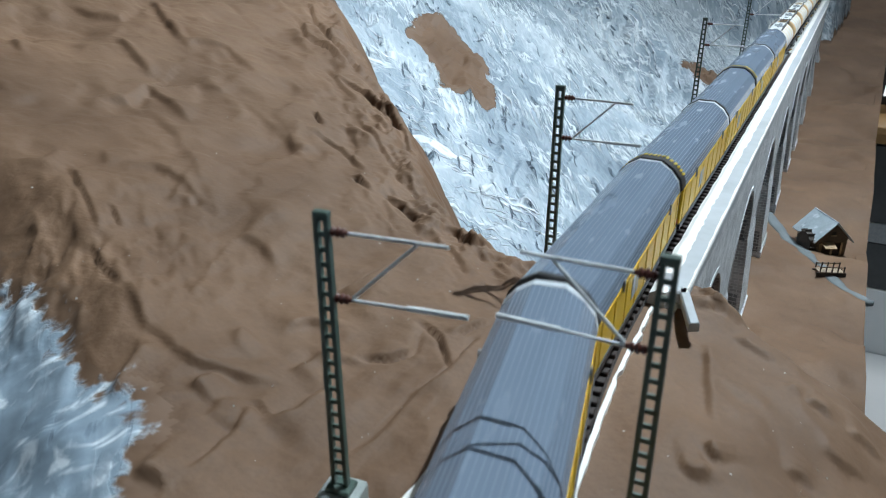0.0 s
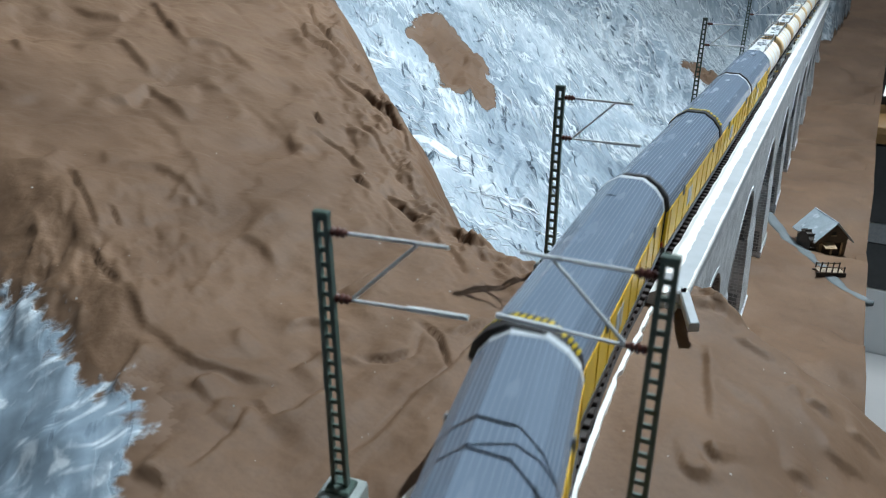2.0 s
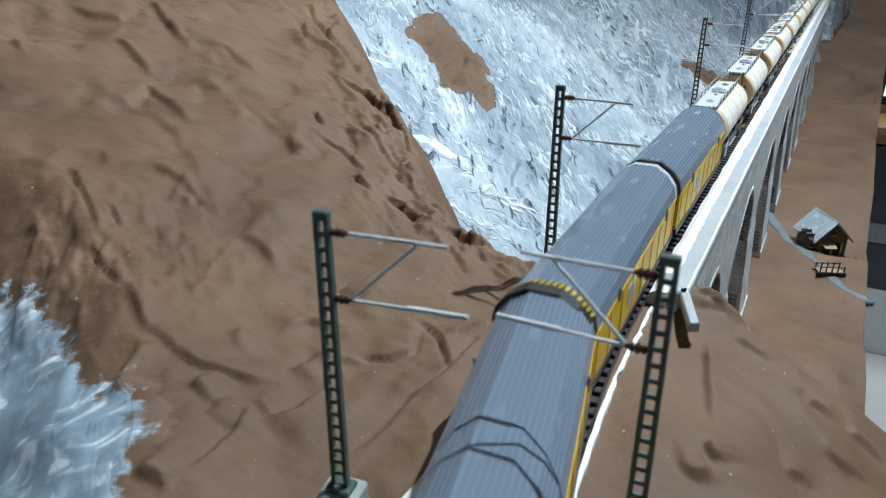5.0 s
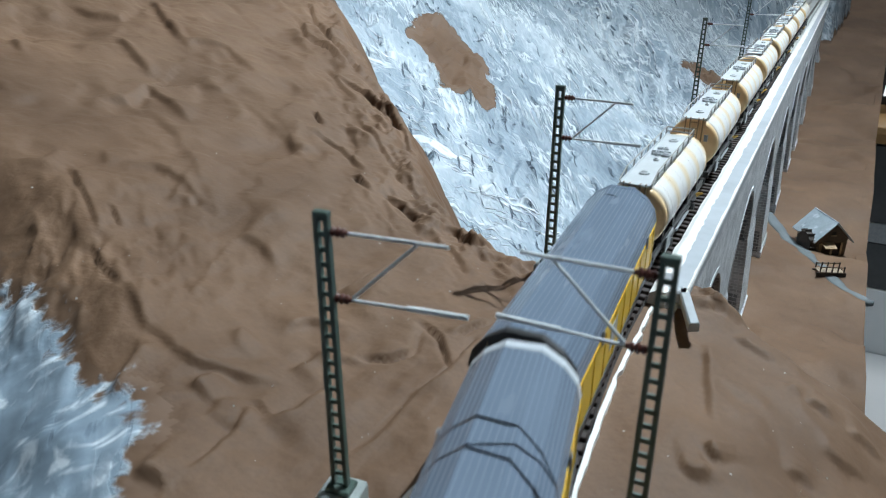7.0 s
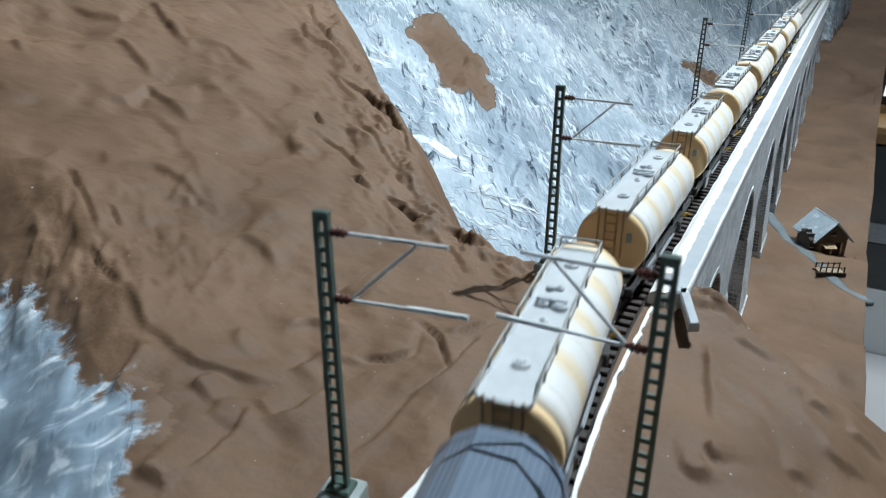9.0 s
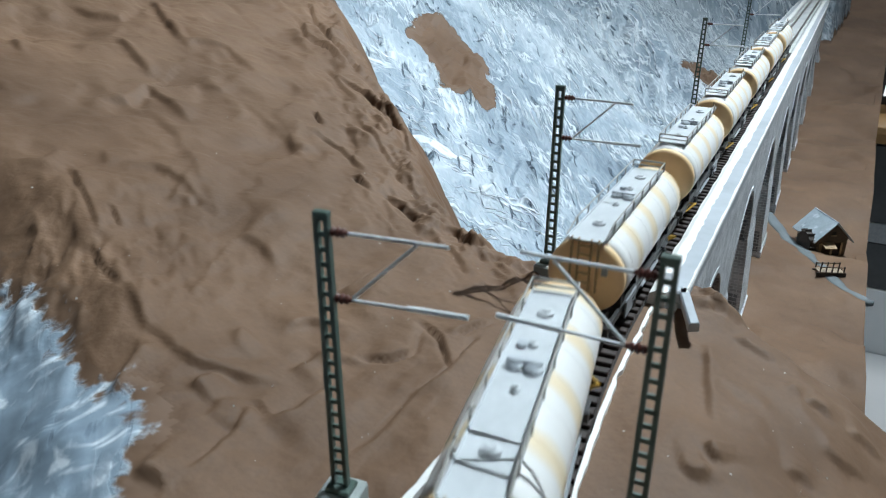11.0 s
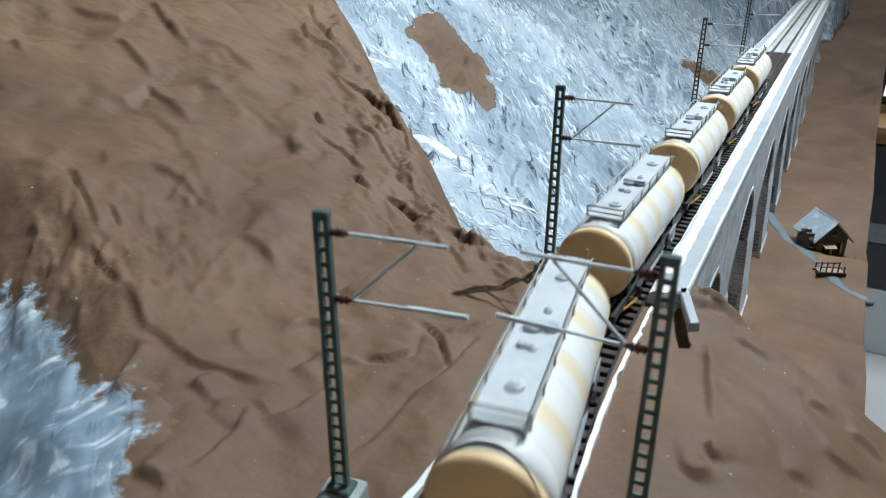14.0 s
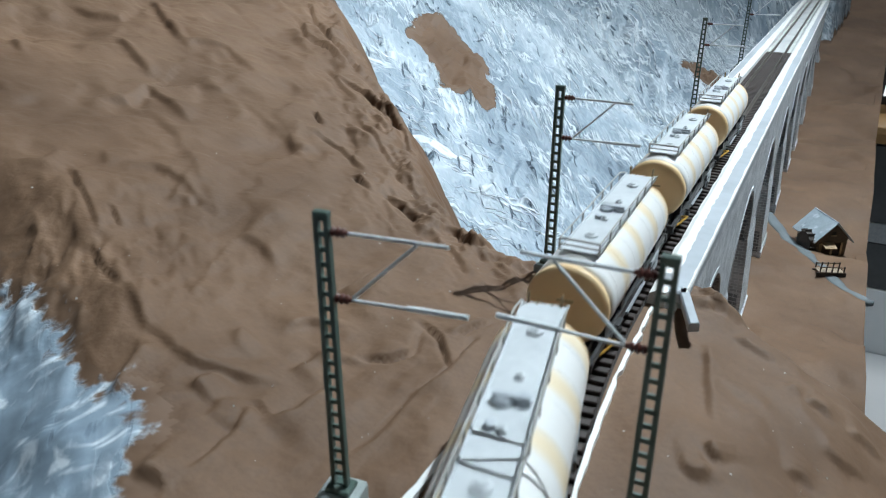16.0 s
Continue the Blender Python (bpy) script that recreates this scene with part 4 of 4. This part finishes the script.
    if striped:
        bm = bmesh.new()
        prism_y(bm, [(x * 1.03, z + 0.5) for x, z in ROOF] + [(x * 0.9, z - 1.2) for x, z in ROOF[::-1]], -2.4, e - 0.4)
        portal = part("gangway_bellows", bm, M_BLACK, t, "black gangway hood")
        for i in range(1, 6):
            (xa, za), (xb, zb) = ROOF[i], ROOF[i + 1] if i < 7 else ROOF[i]
            n = 3 if i != 3 else 5
            for k in range(n):
                f0, f1 = (k + 0.1) / n, (k + 0.6) / n
                p = [((xa + (xb - xa) * f) * 1.03, za + (zb - za) * f + 0.56) for f in (f0, f1)]
                bm = bmesh.new()
                loft(bm, [[(p[0][0], e - 1.6, p[0][1]), (p[1][0], e - 1.6, p[1][1]), (p[1][0], e - 1.6, p[1][1] + 0.16), (p[0][0], e - 1.6, p[0][1] + 0.16)],
                          [(p[0][0] + 0.4, e - 0.3, p[0][1]), (p[1][0] + 0.4, e - 0.3, p[1][1]), (p[1][0] + 0.4, e - 0.3, p[1][1] + 0.16), (p[0][0] + 0.4, e - 0.3, p[0][1] + 0.16)]])
                part("warning_stripe", bm, M_STRIPE, portal)
    return t


TZ, TR, TL = 13.6, 8.9, 63.5


def tank_wagon(laddered):
    """A tank wagon; its near end at y = 0. laddered: end platform and ladder at the near end."""
    t = empty("tank_wagon", "white tank wagon with buff bands and buff ends", "tank wagon", "tank wagons")
    L = TL
    bm = bmesh.new()
    lathe(bm, [(2.4, TR - 0.02), (6, TR + 0.12), (L / 2, TR + 0.13), (L - 6, TR + 0.12), (L - 2.4, TR - 0.02)], 40, "Y", (0, 0, TZ))
    tank = part("tank", bm, M_TANK, t, "white tank with soft buff bands", True)
    for f in tank.data.polygons:
        if len(f.vertices) > 4:
            f.use_smooth = False
    for k in range(1, 8):
        y = L * k / 8
        part("weld_band", lathe(bmesh.new(), [(y - 0.14, TR + 0.1), (y - 0.05, TR + 0.165), (y + 0.05, TR + 0.165), (y + 0.14, TR + 0.1)], 40, "Y", (0, 0, TZ)), M_TANK, tank, smooth=True)
    for y, s in ((0.0, -1), (L, 1)):
        prof = [(2.45, TR), (1.5, TR), (0.9, TR - 0.25), (0.45, TR - 1.0), (0.2, TR - 3.2), (0.0, TR - 6.0)]
        pr = [(a if s < 0 else L - a, r) for a, r in prof]
        cap = part("tank_end", lathe(bmesh.new(), pr, 40, "Y", (0, 0, TZ)), M_ORANGE, t, "buff tank end", True)
        for f in cap.data.polygons:
            f.use_smooth = len(f.vertices) == 4
        if (s < 0) != laddered:
            part("end_mark", boxed(-1.7, 1.7, y - 0.12, y + 0.12, TZ + 1.4, TZ + 1.9), M_LADDER, t, "dark line of unreadable writing")
    # walkway on top: built for a ladder at the near end, turned round otherwise
    f = (lambda y: y) if laddered else (lambda y: L - y)

    def bx(x0, x1, ya, yb, z0, z1, **k):
        a, b = sorted((f(ya), f(yb)))
        return boxed(x0, x1, a, b, z0, z1, **k)

    zp = TZ + TR + 0.9
    walk_top = part("walkway", bx(-4.0, 4.0, -1.0, 56.0, zp - 0.35, zp, bevel=0.1), M_PLATFORM, t, "pale grey walkway on top")
    part("walkway_lip", bx(-4.15, -3.85, -1.0, 56.0, zp - 0.5, zp + 0.35), M_PLATFORM, walk_top)
    part("walkway_lip", bx(3.85, 4.15, -1.0, 56.0, zp - 0.5, zp + 0.35), M_PLATFORM, walk_top)
    for y in (6, 20, 34, 48):
        part("walkway_bearer", bx(-3.6, 3.6, y - 0.6, y + 0.6, TZ + TR - 1.2, zp - 0.3), M_PLATFORM, walk_top)
    for y, r in ((9, 1.5), (47, 1.5), (23, 0.8), (36, 0.9)):
        bm = bmesh.new()
        lathe(bm, [(zp - 0.1, r), (zp + 0.5, r), (zp + 0.6, r * 0.6), (zp + 0.9, r * 0.5)], 14, "Z", (0, f(y), 0))
        part("valve_dome", bm, M_PLATFORM, t)
    bm = bmesh.new()
    lathe(bm, [(zp - 0.1, 1.6), (zp + 0.7, 1.6), (zp + 0.8, 1.3), (zp + 1.1, 1.1)], 18, "Z", (-1.3, f(29.5), 0))
    hatch = part("hatch", bm, M_HATCH, t, "grey round manhole with clamp")
    bm = bmesh.new()
    lathe(bm, [(zp - 0.1, 1.5), (zp + 0.7, 1.5), (zp + 0.8, 1.2), (zp + 1.1, 1.0)], 18, "Z", (1.6, f(28.8), 0))
    part("hatch", bm, M_HATCH, t, "grey round manhole with clamp")
    part("hatch_clamp", bx(-2.8, 2.8, 28.9, 29.8, zp + 0.9, zp + 1.4), M_HATCH, hatch)
    bm = bmesh.new()
    lathe(bm, [(zp - 0.1, 0.9), (zp + 0.8, 0.9), (zp + 0.9, 0.5)], 12, "Z", (-1.6, f(35.5), 0))
    part("vent", bm, M_HATCH, t)
    # railings
    for s in (-1, 1):
        bm = bmesh.new()
        x = s * 4.3
        pts = [(x, f(-0.8), zp + 0.4), (x, f(6), zp + 2.3), (x, f(53), zp + 2.3), (x, f(56), zp + 2.3)]
        for a, b in zip(pts[:-1], pts[1:]):
            tube(bm, a, b, 0.19, 6)
        part("handrail", bm, M_RAILING, t)
        for y in (6, 14.3, 22.6, 31, 39.3, 47.6, 56):
            part("rail_post", tube(bmesh.new(), (x, f(y), zp - 0.3), (x, f(y), zp + 2.3), 0.2, 6), M_RAILING, t)
    part("end_rail", tube(bmesh.new(), (-4.3, f(56), zp + 2.3), (4.3, f(56), zp + 2.3), 0.24, 6), M_RAILING, t)
    part("end_rail", tube(bmesh.new(), (-4.3, f(56), zp + 1.0), (4.3, f(56), zp + 1.0), 0.2, 6), M_RAILING, t)
    # ladder on the end
    yl = -1.1
    ladder = part("ladder", tube(bmesh.new(), (-1.4, f(yl), 5), (-1.4, f(yl), zp + 0.2), 0.26, 6), M_LADDER, t, "dark buff end ladder")
    part("ladder_stile", tube(bmesh.new(), (1.4, f(yl), 5), (1.4, f(yl), zp + 0.2), 0.26, 6), M_LADDER, ladder)
    for k in range(8):
        part("ladder_rung", tube(bmesh.new(), (-1.4, f(yl), 6.5 + 2.2 * k), (1.4, f(yl), 6.5 + 2.2 * k), 0.2, 6), M_LADDER, ladder)
    for s in (-1, 1):
        part("ladder_hoop", tube(bmesh.new(), (s * 3.0, f(yl), 11), (s * 3.0, f(yl), zp + (0.3 if laddered else 2.2)), 0.26, 6), M_LADDER, ladder)
        part("walkway_stay", bx(s * 3.0 - 0.3, s * 3.0 + 0.3, -0.9, 4, zp - 0.8, zp - 0.38), M_LADDER, ladder)
    part("ladder_landing", bx(-3.3, 3.3, -1.4, -0.9, zp - 0.4, zp - 0.05), M_PLATFORM, t)
    part("end_plate", bx(3.9, 5.2, -0.25, 0.2, TZ + 1.5, TZ + 3.9), M_GREYPLATE, t, "small grey data plate")
    # underframe
    for y0, y1 in ((-6.4, -5.2), (L + 5.2, L + 6.4)):
        part("headstock", boxed(-8.2, 8.2, y0, y1, 3.4, 5.8, bevel=0.2), M_BLACK, t)
        part("end_grating", boxed(-6.0, 6.0, min(y0, y1) + 1.2 if y0 < 0 else y0 - 4.2, y1 + 4.0 if y0 < 0 else y0, 5.7, 6.0), M_GREYPLATE, t)
    frame_part = part("underframe", boxed(-5.5, 5.5, -6.0, L + 6.0, 4.0, 5.6), M_BLACK, t)
    for s in (-1, 1):
        part("solebar", boxed(min(s * 7.0, s * 7.8), max(s * 7.0, s * 7.8), -6.0, L + 6.0, 3.6, 5.4), M_BLACK, frame_part)
        for y in (7, 21, 43, 57):
            part("tank_saddle", boxed(min(s * 3.0, s * 7.6), max(s * 3.0, s * 7.6), y - 1.6, y + 1.6, 5.2, 8.4), M_BLACK, frame_part)
        part("side_plate", boxed(min(s * 8.2, s * 8.6), max(s * 8.2, s * 8.6), f(12) - 4.5, f(12) + 4.5, 1.9, 6.3), M_GREYPLATE, t, "grey side plate")
        for a, b in (((s * 7.6, f(56.5), 3.0), (s * 9.8, f(56.5), 4.6)), ((s * 7.6, f(61), 3.0), (s * 9.8, f(56.5), 4.6)), ((s * 7.6, f(56), 4.2), (s * 9.8, f(56.5), 4.6))):
            part("brake_lever", tube(bmesh.new(), a, b, 0.3, 6), M_HANDBRAKE, t)
        for y in (0.0, L):
            part("buffer", tube(bmesh.new(), (s * 5.4, y - 8.6 if y < 1 else y + 8.6, 4.6), (s * 5.4, y, 4.6), 1.0, 10), M_BLACK, t)
    part("coupler", boxed(-1.6, 1.6, -9.4, L + 9.4, 3.0, 4.4), M_BLACK, t)
    for y in (10.0, 20.0, L - 20.0, L - 10.0):
        wheelset(t, y, M_BLACK)
        for s in (-1, 1):
            part("axle_box", boxed(min(s * 6.2, s * 7.6), max(s * 6.2, s * 7.6), y - 2, y + 2, 1.6, 3.9, bevel=0.3), M_BLACK, t)
    for s in (-1, 1):
        for y in (15.0, L - 15.0):
            bm = boxed(min(s * 6.3, s * 8.0), max(s * 6.3, s * 8.0), y - 8.5, y + 8.5, 2.6, 3.9, bevel=0.3)
            part("bogie_frame", bm, M_BLACK, t)
            part("bogie_spring", tube(bmesh.new(), (s * 8.0, y, 1.4), (s * 8.0, y, 3.6), 1.1, 8), M_BLACK, t)
            part("step_board", boxed(min(s * 7.8, s * 8.9), max(s * 7.8, s * 8.9), y - 2.2, y + 2.2, 4.6, 4.95), M_BLACK, t)
        part("brake_pipe", tube(bmesh.new(), (s * 8.0, 24, 2.6), (s * 8.0, 42, 2.6), 0.45, 6), M_GREYPLATE, t)
        part("air_tank", tube(bmesh.new(), (s * 6.0, 30, 3.0), (s * 6.0, 41, 3.0), 1.4, 10), M_BLACK, t)
    return t


# near end of each wagon along the track at the start, and its length
TRAIN = []
plain_carrier, striped_carrier = carrier(86.5, False), carrier(86.5, True)
TRAIN.append((plain_carrier, -59.5, 86.5))
for k, s0 in enumerate((27.5, 114.8, 202.6, 289.2, 374.5)):
    src = striped_carrier if k in (2, 4) else plain_carrier
    if k == 2:
        ob = striped_carrier
    else:
        ob = copy_thing(src, pose(0, 0, 0))
    TRAIN.append((ob, s0, 86.5))
last_carrier = carrier(81.5, False, False)
TRAIN.append((last_carrier, 462.2, 81.5))
ladder_tank, plain_tank = tank_wagon(True), tank_wagon(False)
for k in range(8):
    src = ladder_tank if k < 3 else plain_tank
    ob = src if k in (0, 3) else copy_thing(src, pose(0, 0, 0))
    TRAIN.append((ob, 553.0 + 83.7 * k if k < 3 else 801.0 + 82.5 * (k - 3), TL))


def travelled(t):
    """Millimetres that the train has run after t seconds."""
    return 53.0 * t - 0.03 * t * t


# ---- mill, footbridge and stream on the valley floor ----
def ground_at(x, y):
    j, i = int(np.argmin(abs(GY - y))), int(np.argmin(abs(XX[int(np.argmin(abs(GY - y)))] - x)))
    return float(GROUND[j, i])


bm = bmesh.new()
course = [(10, 596), (20, 574), (30, 550), (40, 530), (49, 510), (56, 488), (63, 472), (73, 459), (86, 447)]
secs = []
for k in range(len(course) * 4 - 3):
    a, f = divmod(k, 4)
    p, q = Vector(course[a]), Vector(course[min(a + 1, len(course) - 1)])
    c, d = p.lerp(q, f / 4), (q - p).normalized() if a + 1 < len(course) else Vector((0.74, -0.68))
    n, w = Vector((-d.y, d.x)), 4.3 + 0.5 * math.sin(k * 1.3) - 0.03 * k
    secs.append([(*(c + n * w * s), ground_at(c.x + n.x * w * s, c.y + n.y * w * s) + h) for s, h in ((-1, 0.05), (-0.5, 0.5), (0, 0.6), (0.5, 0.5), (1, 0.05), (1, -3), (-1, -3))])
loft(bm, secs)
tagged(part("stream", bm, M_STREAM, smooth=True), "grey-blue painted stream past the mill", "stream", kind="structure")

mill = empty("water_mill", "small dark timber water mill with weathered grey roof", "water mill", m=pose(0.056, 0.540, ground_at(56, 540) * K, 0, 0, 32))
W, L, WH, RH = 10.8, 12.5, 13.0, 24.0
bm = bmesh.new()
prism_y(bm, [(-W, -3), (W, -3), (W, WH), (0, RH - 0.8), (-W, WH)], -L, L)
wall = part("wall", bm, M_MILLWALL, mill)
for s in (-1, 1):
    bm = bmesh.new()
    nx, nz = W + 3.2, (RH - WH) / W
    pr = [(0, RH), (s * nx, RH - nz * nx), (s * nx, RH - nz * nx + 0.9), (0, RH + 0.95)]
    prism_y(bm, pr, -L - 2.5, L + 2.5)
    part("roof_slope", bm, M_MILLROOF, mill, "weathered grey roof slope")
part("ridge_cap", tube(bmesh.new(), (0, -L - 2.6, RH + 0.7), (0, L + 2.6, RH + 0.7), 0.5, 8), M_MILLROOF, mill)
# solid slab; its dark colour stands for the shade inside the open doorway
part("doorway", boxed(1.0, 6.5, -L - 0.35, -L + 0.5, -1, 8.5), M_DARKWOOD, mill, "dark open doorway")
for x in (0.4, 7.2):
    part("door_post", boxed(x - 0.6, x + 0.6, -L - 0.8, -L + 0.2, -2, 9.2), M_MILLTAN, mill)
part("tan_front_board", boxed(-8.8, -6.8, -L - 0.5, -L + 0.2, -2, 8.6), M_MILLTAN, mill)
part("awning", boxed(-7.5, 1.2, -6.2, 0, -0.35, 0.35, m=Matrix.Translation((0, -L, 9.2)) @ Matrix.Rotation(radians(22), 4, "X"), bevel=0.1), M_MILLTAN, mill, "tan plank awning")
part("gable_window", boxed(-1.3, 1.3, -L - 0.4, -L + 0.3, 15.0, 17.4), M_DARKWOOD, mill, "small dark gable window")
part("gable_sill", boxed(-1.7, 1.7, -L - 0.9, -L + 0.2, 14.2, 14.9), M_MILLTAN, mill)
wheel = part("water_wheel", lathe(bmesh.new(), [(-W - 5.4, 7.0), (-W - 5.4, 8.4), (-W - 1.2, 8.4), (-W - 1.2, 7.0)], 20, "X", (0, -5, 6.5)), M_DARKWOOD, mill, "dark paddle wheel")
for k in range(12):
    a = 2 * math.pi * k / 12
    m = Matrix.Translation((0, -5, 6.5)) @ Matrix.Rotation(a, 4, "X")
    part("paddle", boxed(-W - 5.6, -W - 1.0, -0.25, 0.25, 6.4, 10.0, m=m), M_DARKWOOD, wheel)

foot = empty("footbridge", "small pale wooden footbridge with railings over the stream", "footbridge", m=pose(0.0625, 0.4735, (ground_at(64, 473) + 1.4) * K, 0, 0, 25))
for k in range(9):
    part("plank", boxed(-7.6 + 1.7 * k, -6.1 + 1.7 * k, -3.6, 3.6, 0.5, 1.1), M_BRIDGEWOOD, foot)
for s in (-1, 1):
    part("beam", boxed(-9, 9, s * 3.0 - 0.5, s * 3.0 + 0.5, -2.2, 0.5), M_DARKWOOD, foot)
    part("handrail", boxed(-7.8, 7.8, s * 3.4 - 0.25, s * 3.4 + 0.25, 4.0, 4.5), M_MILLWALL, foot)
    for k in range(5):
        x = -7.2 + 3.6 * k
        part("rail_post", boxed(x - 0.3, x + 0.3, s * 3.4 - 0.3, s * 3.4 + 0.3, 0.8, 4.9), M_DARKWOOD, foot)

# pale chips and glitter grains scattered on the brown plaster
bm = bmesh.new()
for k in range(150):
    x, y = random.uniform(-150, 70), random.uniform(60, 190)
    if abs(x - float(track_x(y))) < 14:
        continue
    z, r = ground_at(x, y), random.uniform(0.14, 0.42)
    v = [bm.verts.new((x + r * random.uniform(-1, 1), y + r * random.uniform(-1, 1), z + r * random.uniform(-0.3, 1))) for _ in range(4)]
    for f in ((0, 1, 2), (0, 2, 3), (0, 3, 1), (1, 3, 2)):
        bm.faces.new([v[i] for i in f])
tagged(part("plaster_chips", bm, M_WHITE), "tiny pale chips scattered on the plaster", "chips", kind="stuff")

# a small blue-grey plate lying against the track
for x, y, a in ((11.8, 176, 12),):
    tagged(part("scrap_plate", boxed(-1.7, 1.7, -2.0, 2.0, -0.3, 0.3, m=Matrix.Rotation(radians(a), 4, "Z"), bevel=0.1), M_GREYPLATE),
           "small blue-grey plastic plate beside the track", "plate").matrix_basis = pose((x + 0.4) * K, y * K, -0.0015 if y < 150 else 0.0016)

# ---- the room behind the layout ----
def slab(name, x0, x1, y0, y1, z0, z1, mat, label, category):
    return tagged(part(name, boxed(x0 * 1000, x1 * 1000, y0 * 1000, y1 * 1000, z0 * 1000, z1 * 1000), mat), label, category, kind="structure")


FZ = -1.18
slab("floor", -2.5, 3.0, -2.0, 4.5, FZ - 0.05, FZ, M_FLOOR, "pale grey smooth room floor", "floor")
# ceiling and walls stay unseen; their grey sets how much light bounces back
slab("ceiling", -2.5, 3.0, -2.0, 4.5, 1.75, 1.80, M_PLASTER, "plain pale grey room ceiling", "ceiling")
for name, x0, x1, y0, y1 in (("wall_west", -2.56, -2.5, -2.0, 4.5), ("wall_east", 3.0, 3.06, -2.0, 4.5), ("wall_north", -2.56, 3.06, 4.5, 4.56), ("wall_south", -2.56, 3.06, -2.06, -2.0)):
    slab(name, x0, x1, y0, y1, FZ - 0.05, 1.8, M_PLASTER, "plain pale grey room wall", "wall")

desk = empty("desk", "honey-coloured pine desk against the room wall", "desk")
part("desktop", boxed(120, 1400, 2400, 3050, -452, -430, bevel=3), M_DESK, desk)
part("desk_apron", boxed(130, 1390, 2412, 2432, -482, -452), M_DESK, desk)
for x in (130, 1340):
    for y in (2412, 2990):
        part("desk_leg", boxed(x, x + 50, y, y + 50, FZ * 1000, -452), M_DESK, desk)
# invented box: dark bands stand for shade under the desk, pale ones for floor
desk_bands = empty("drawer_cabinet", "made-up banded box for the shade and floor under the desk", "cabinet")
part("shade_box", boxed(190, 700, 2460, 2980, FZ * 1000 + 225, -490), M_DESK_SHADE, desk_bands)
part("shade_band", boxed(194, 696, 2446, 2460, -735, -495, bevel=2), M_DESK_SHADE, desk_bands)
part("grey_floor_band", boxed(190, 700, 2444, 2460, -800, -737, bevel=1), M_GREYPLATE, desk_bands, "mid-grey band standing in for floor")
part("shade_band", boxed(194, 696, 2446, 2460, -953, -802, bevel=2), M_DESK_SHADE, desk_bands)
part("pale_floor_panel", boxed(185, 705, 2440, 2990, FZ * 1000, -955, bevel=2), M_FLOOR, desk_bands, "pale grey panel standing in for floor")
monitor = empty("monitor", "black computer monitor with a lit white screen", "monitor")
part("screen_frame", boxed(180, 720, 2600, 2630, -404, -50, bevel=3), M_BLACK, monitor)
part("screen", boxed(192, 708, 2596, 2600, -375, -62), M_SCREEN, monitor, "lit white screen")
part("stand", boxed(400, 470, 2630, 2660, -430, -200), M_BLACK, monitor)
part("stand_foot", boxed(330, 540, 2560, 2720, -430, -424), M_BLACK, monitor)

fixture = empty("ceiling_lamp", "pale grey pendant lamp on a cord under the ceiling", "ceiling lamp", m=pose(LAMP[0], LAMP[1], LAMP[2] + 0.012))
part("lamp_body", lathe(bmesh.new(), [(8, 60), (40, 60), (120, 8), (140, 4), (758, 4)], 24, "Z"), M_PLASTER, fixture)

# unseen casings, added above the three fill lamps
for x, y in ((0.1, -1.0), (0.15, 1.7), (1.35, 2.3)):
    panel = empty("ceiling_panel", "unseen square grey casing added above a fill light", "ceiling light", "ceiling light panels", m=pose(x, y, 1.75))
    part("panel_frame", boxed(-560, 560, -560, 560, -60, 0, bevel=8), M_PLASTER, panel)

table = empty("layout_table", "wooden table frame that carries the model landscape", "table")
part("table_board", boxed(-895, 70, -945, 1495, -168, -151), M_DESK, table)
for x in (-860, 10):
    for y in (-900, 250, 1400):
        part("table_leg", boxed(x, x + 50, y, y + 50, FZ * 1000, -168, bevel=2), M_DESK, table)

def motions():
    for ob, s0, length in TRAIN:
        rows = []
        for k in range(33):
            t = 0.5 * k
            s = s0 - travelled(t)
            xa, ya = at_length(s + 0.18 * length)
            xb, yb = at_length(s + 0.82 * length)
            a = math.atan2(-(xb - xa), yb - ya)
            x, y = xa + 0.18 * length * math.sin(a), ya - 0.18 * length * math.cos(a)
            rows.append((t, pose(x * K, y * K, 0.0, 0, 0, math.degrees(a))))
        walk(ob, rows)


motions()
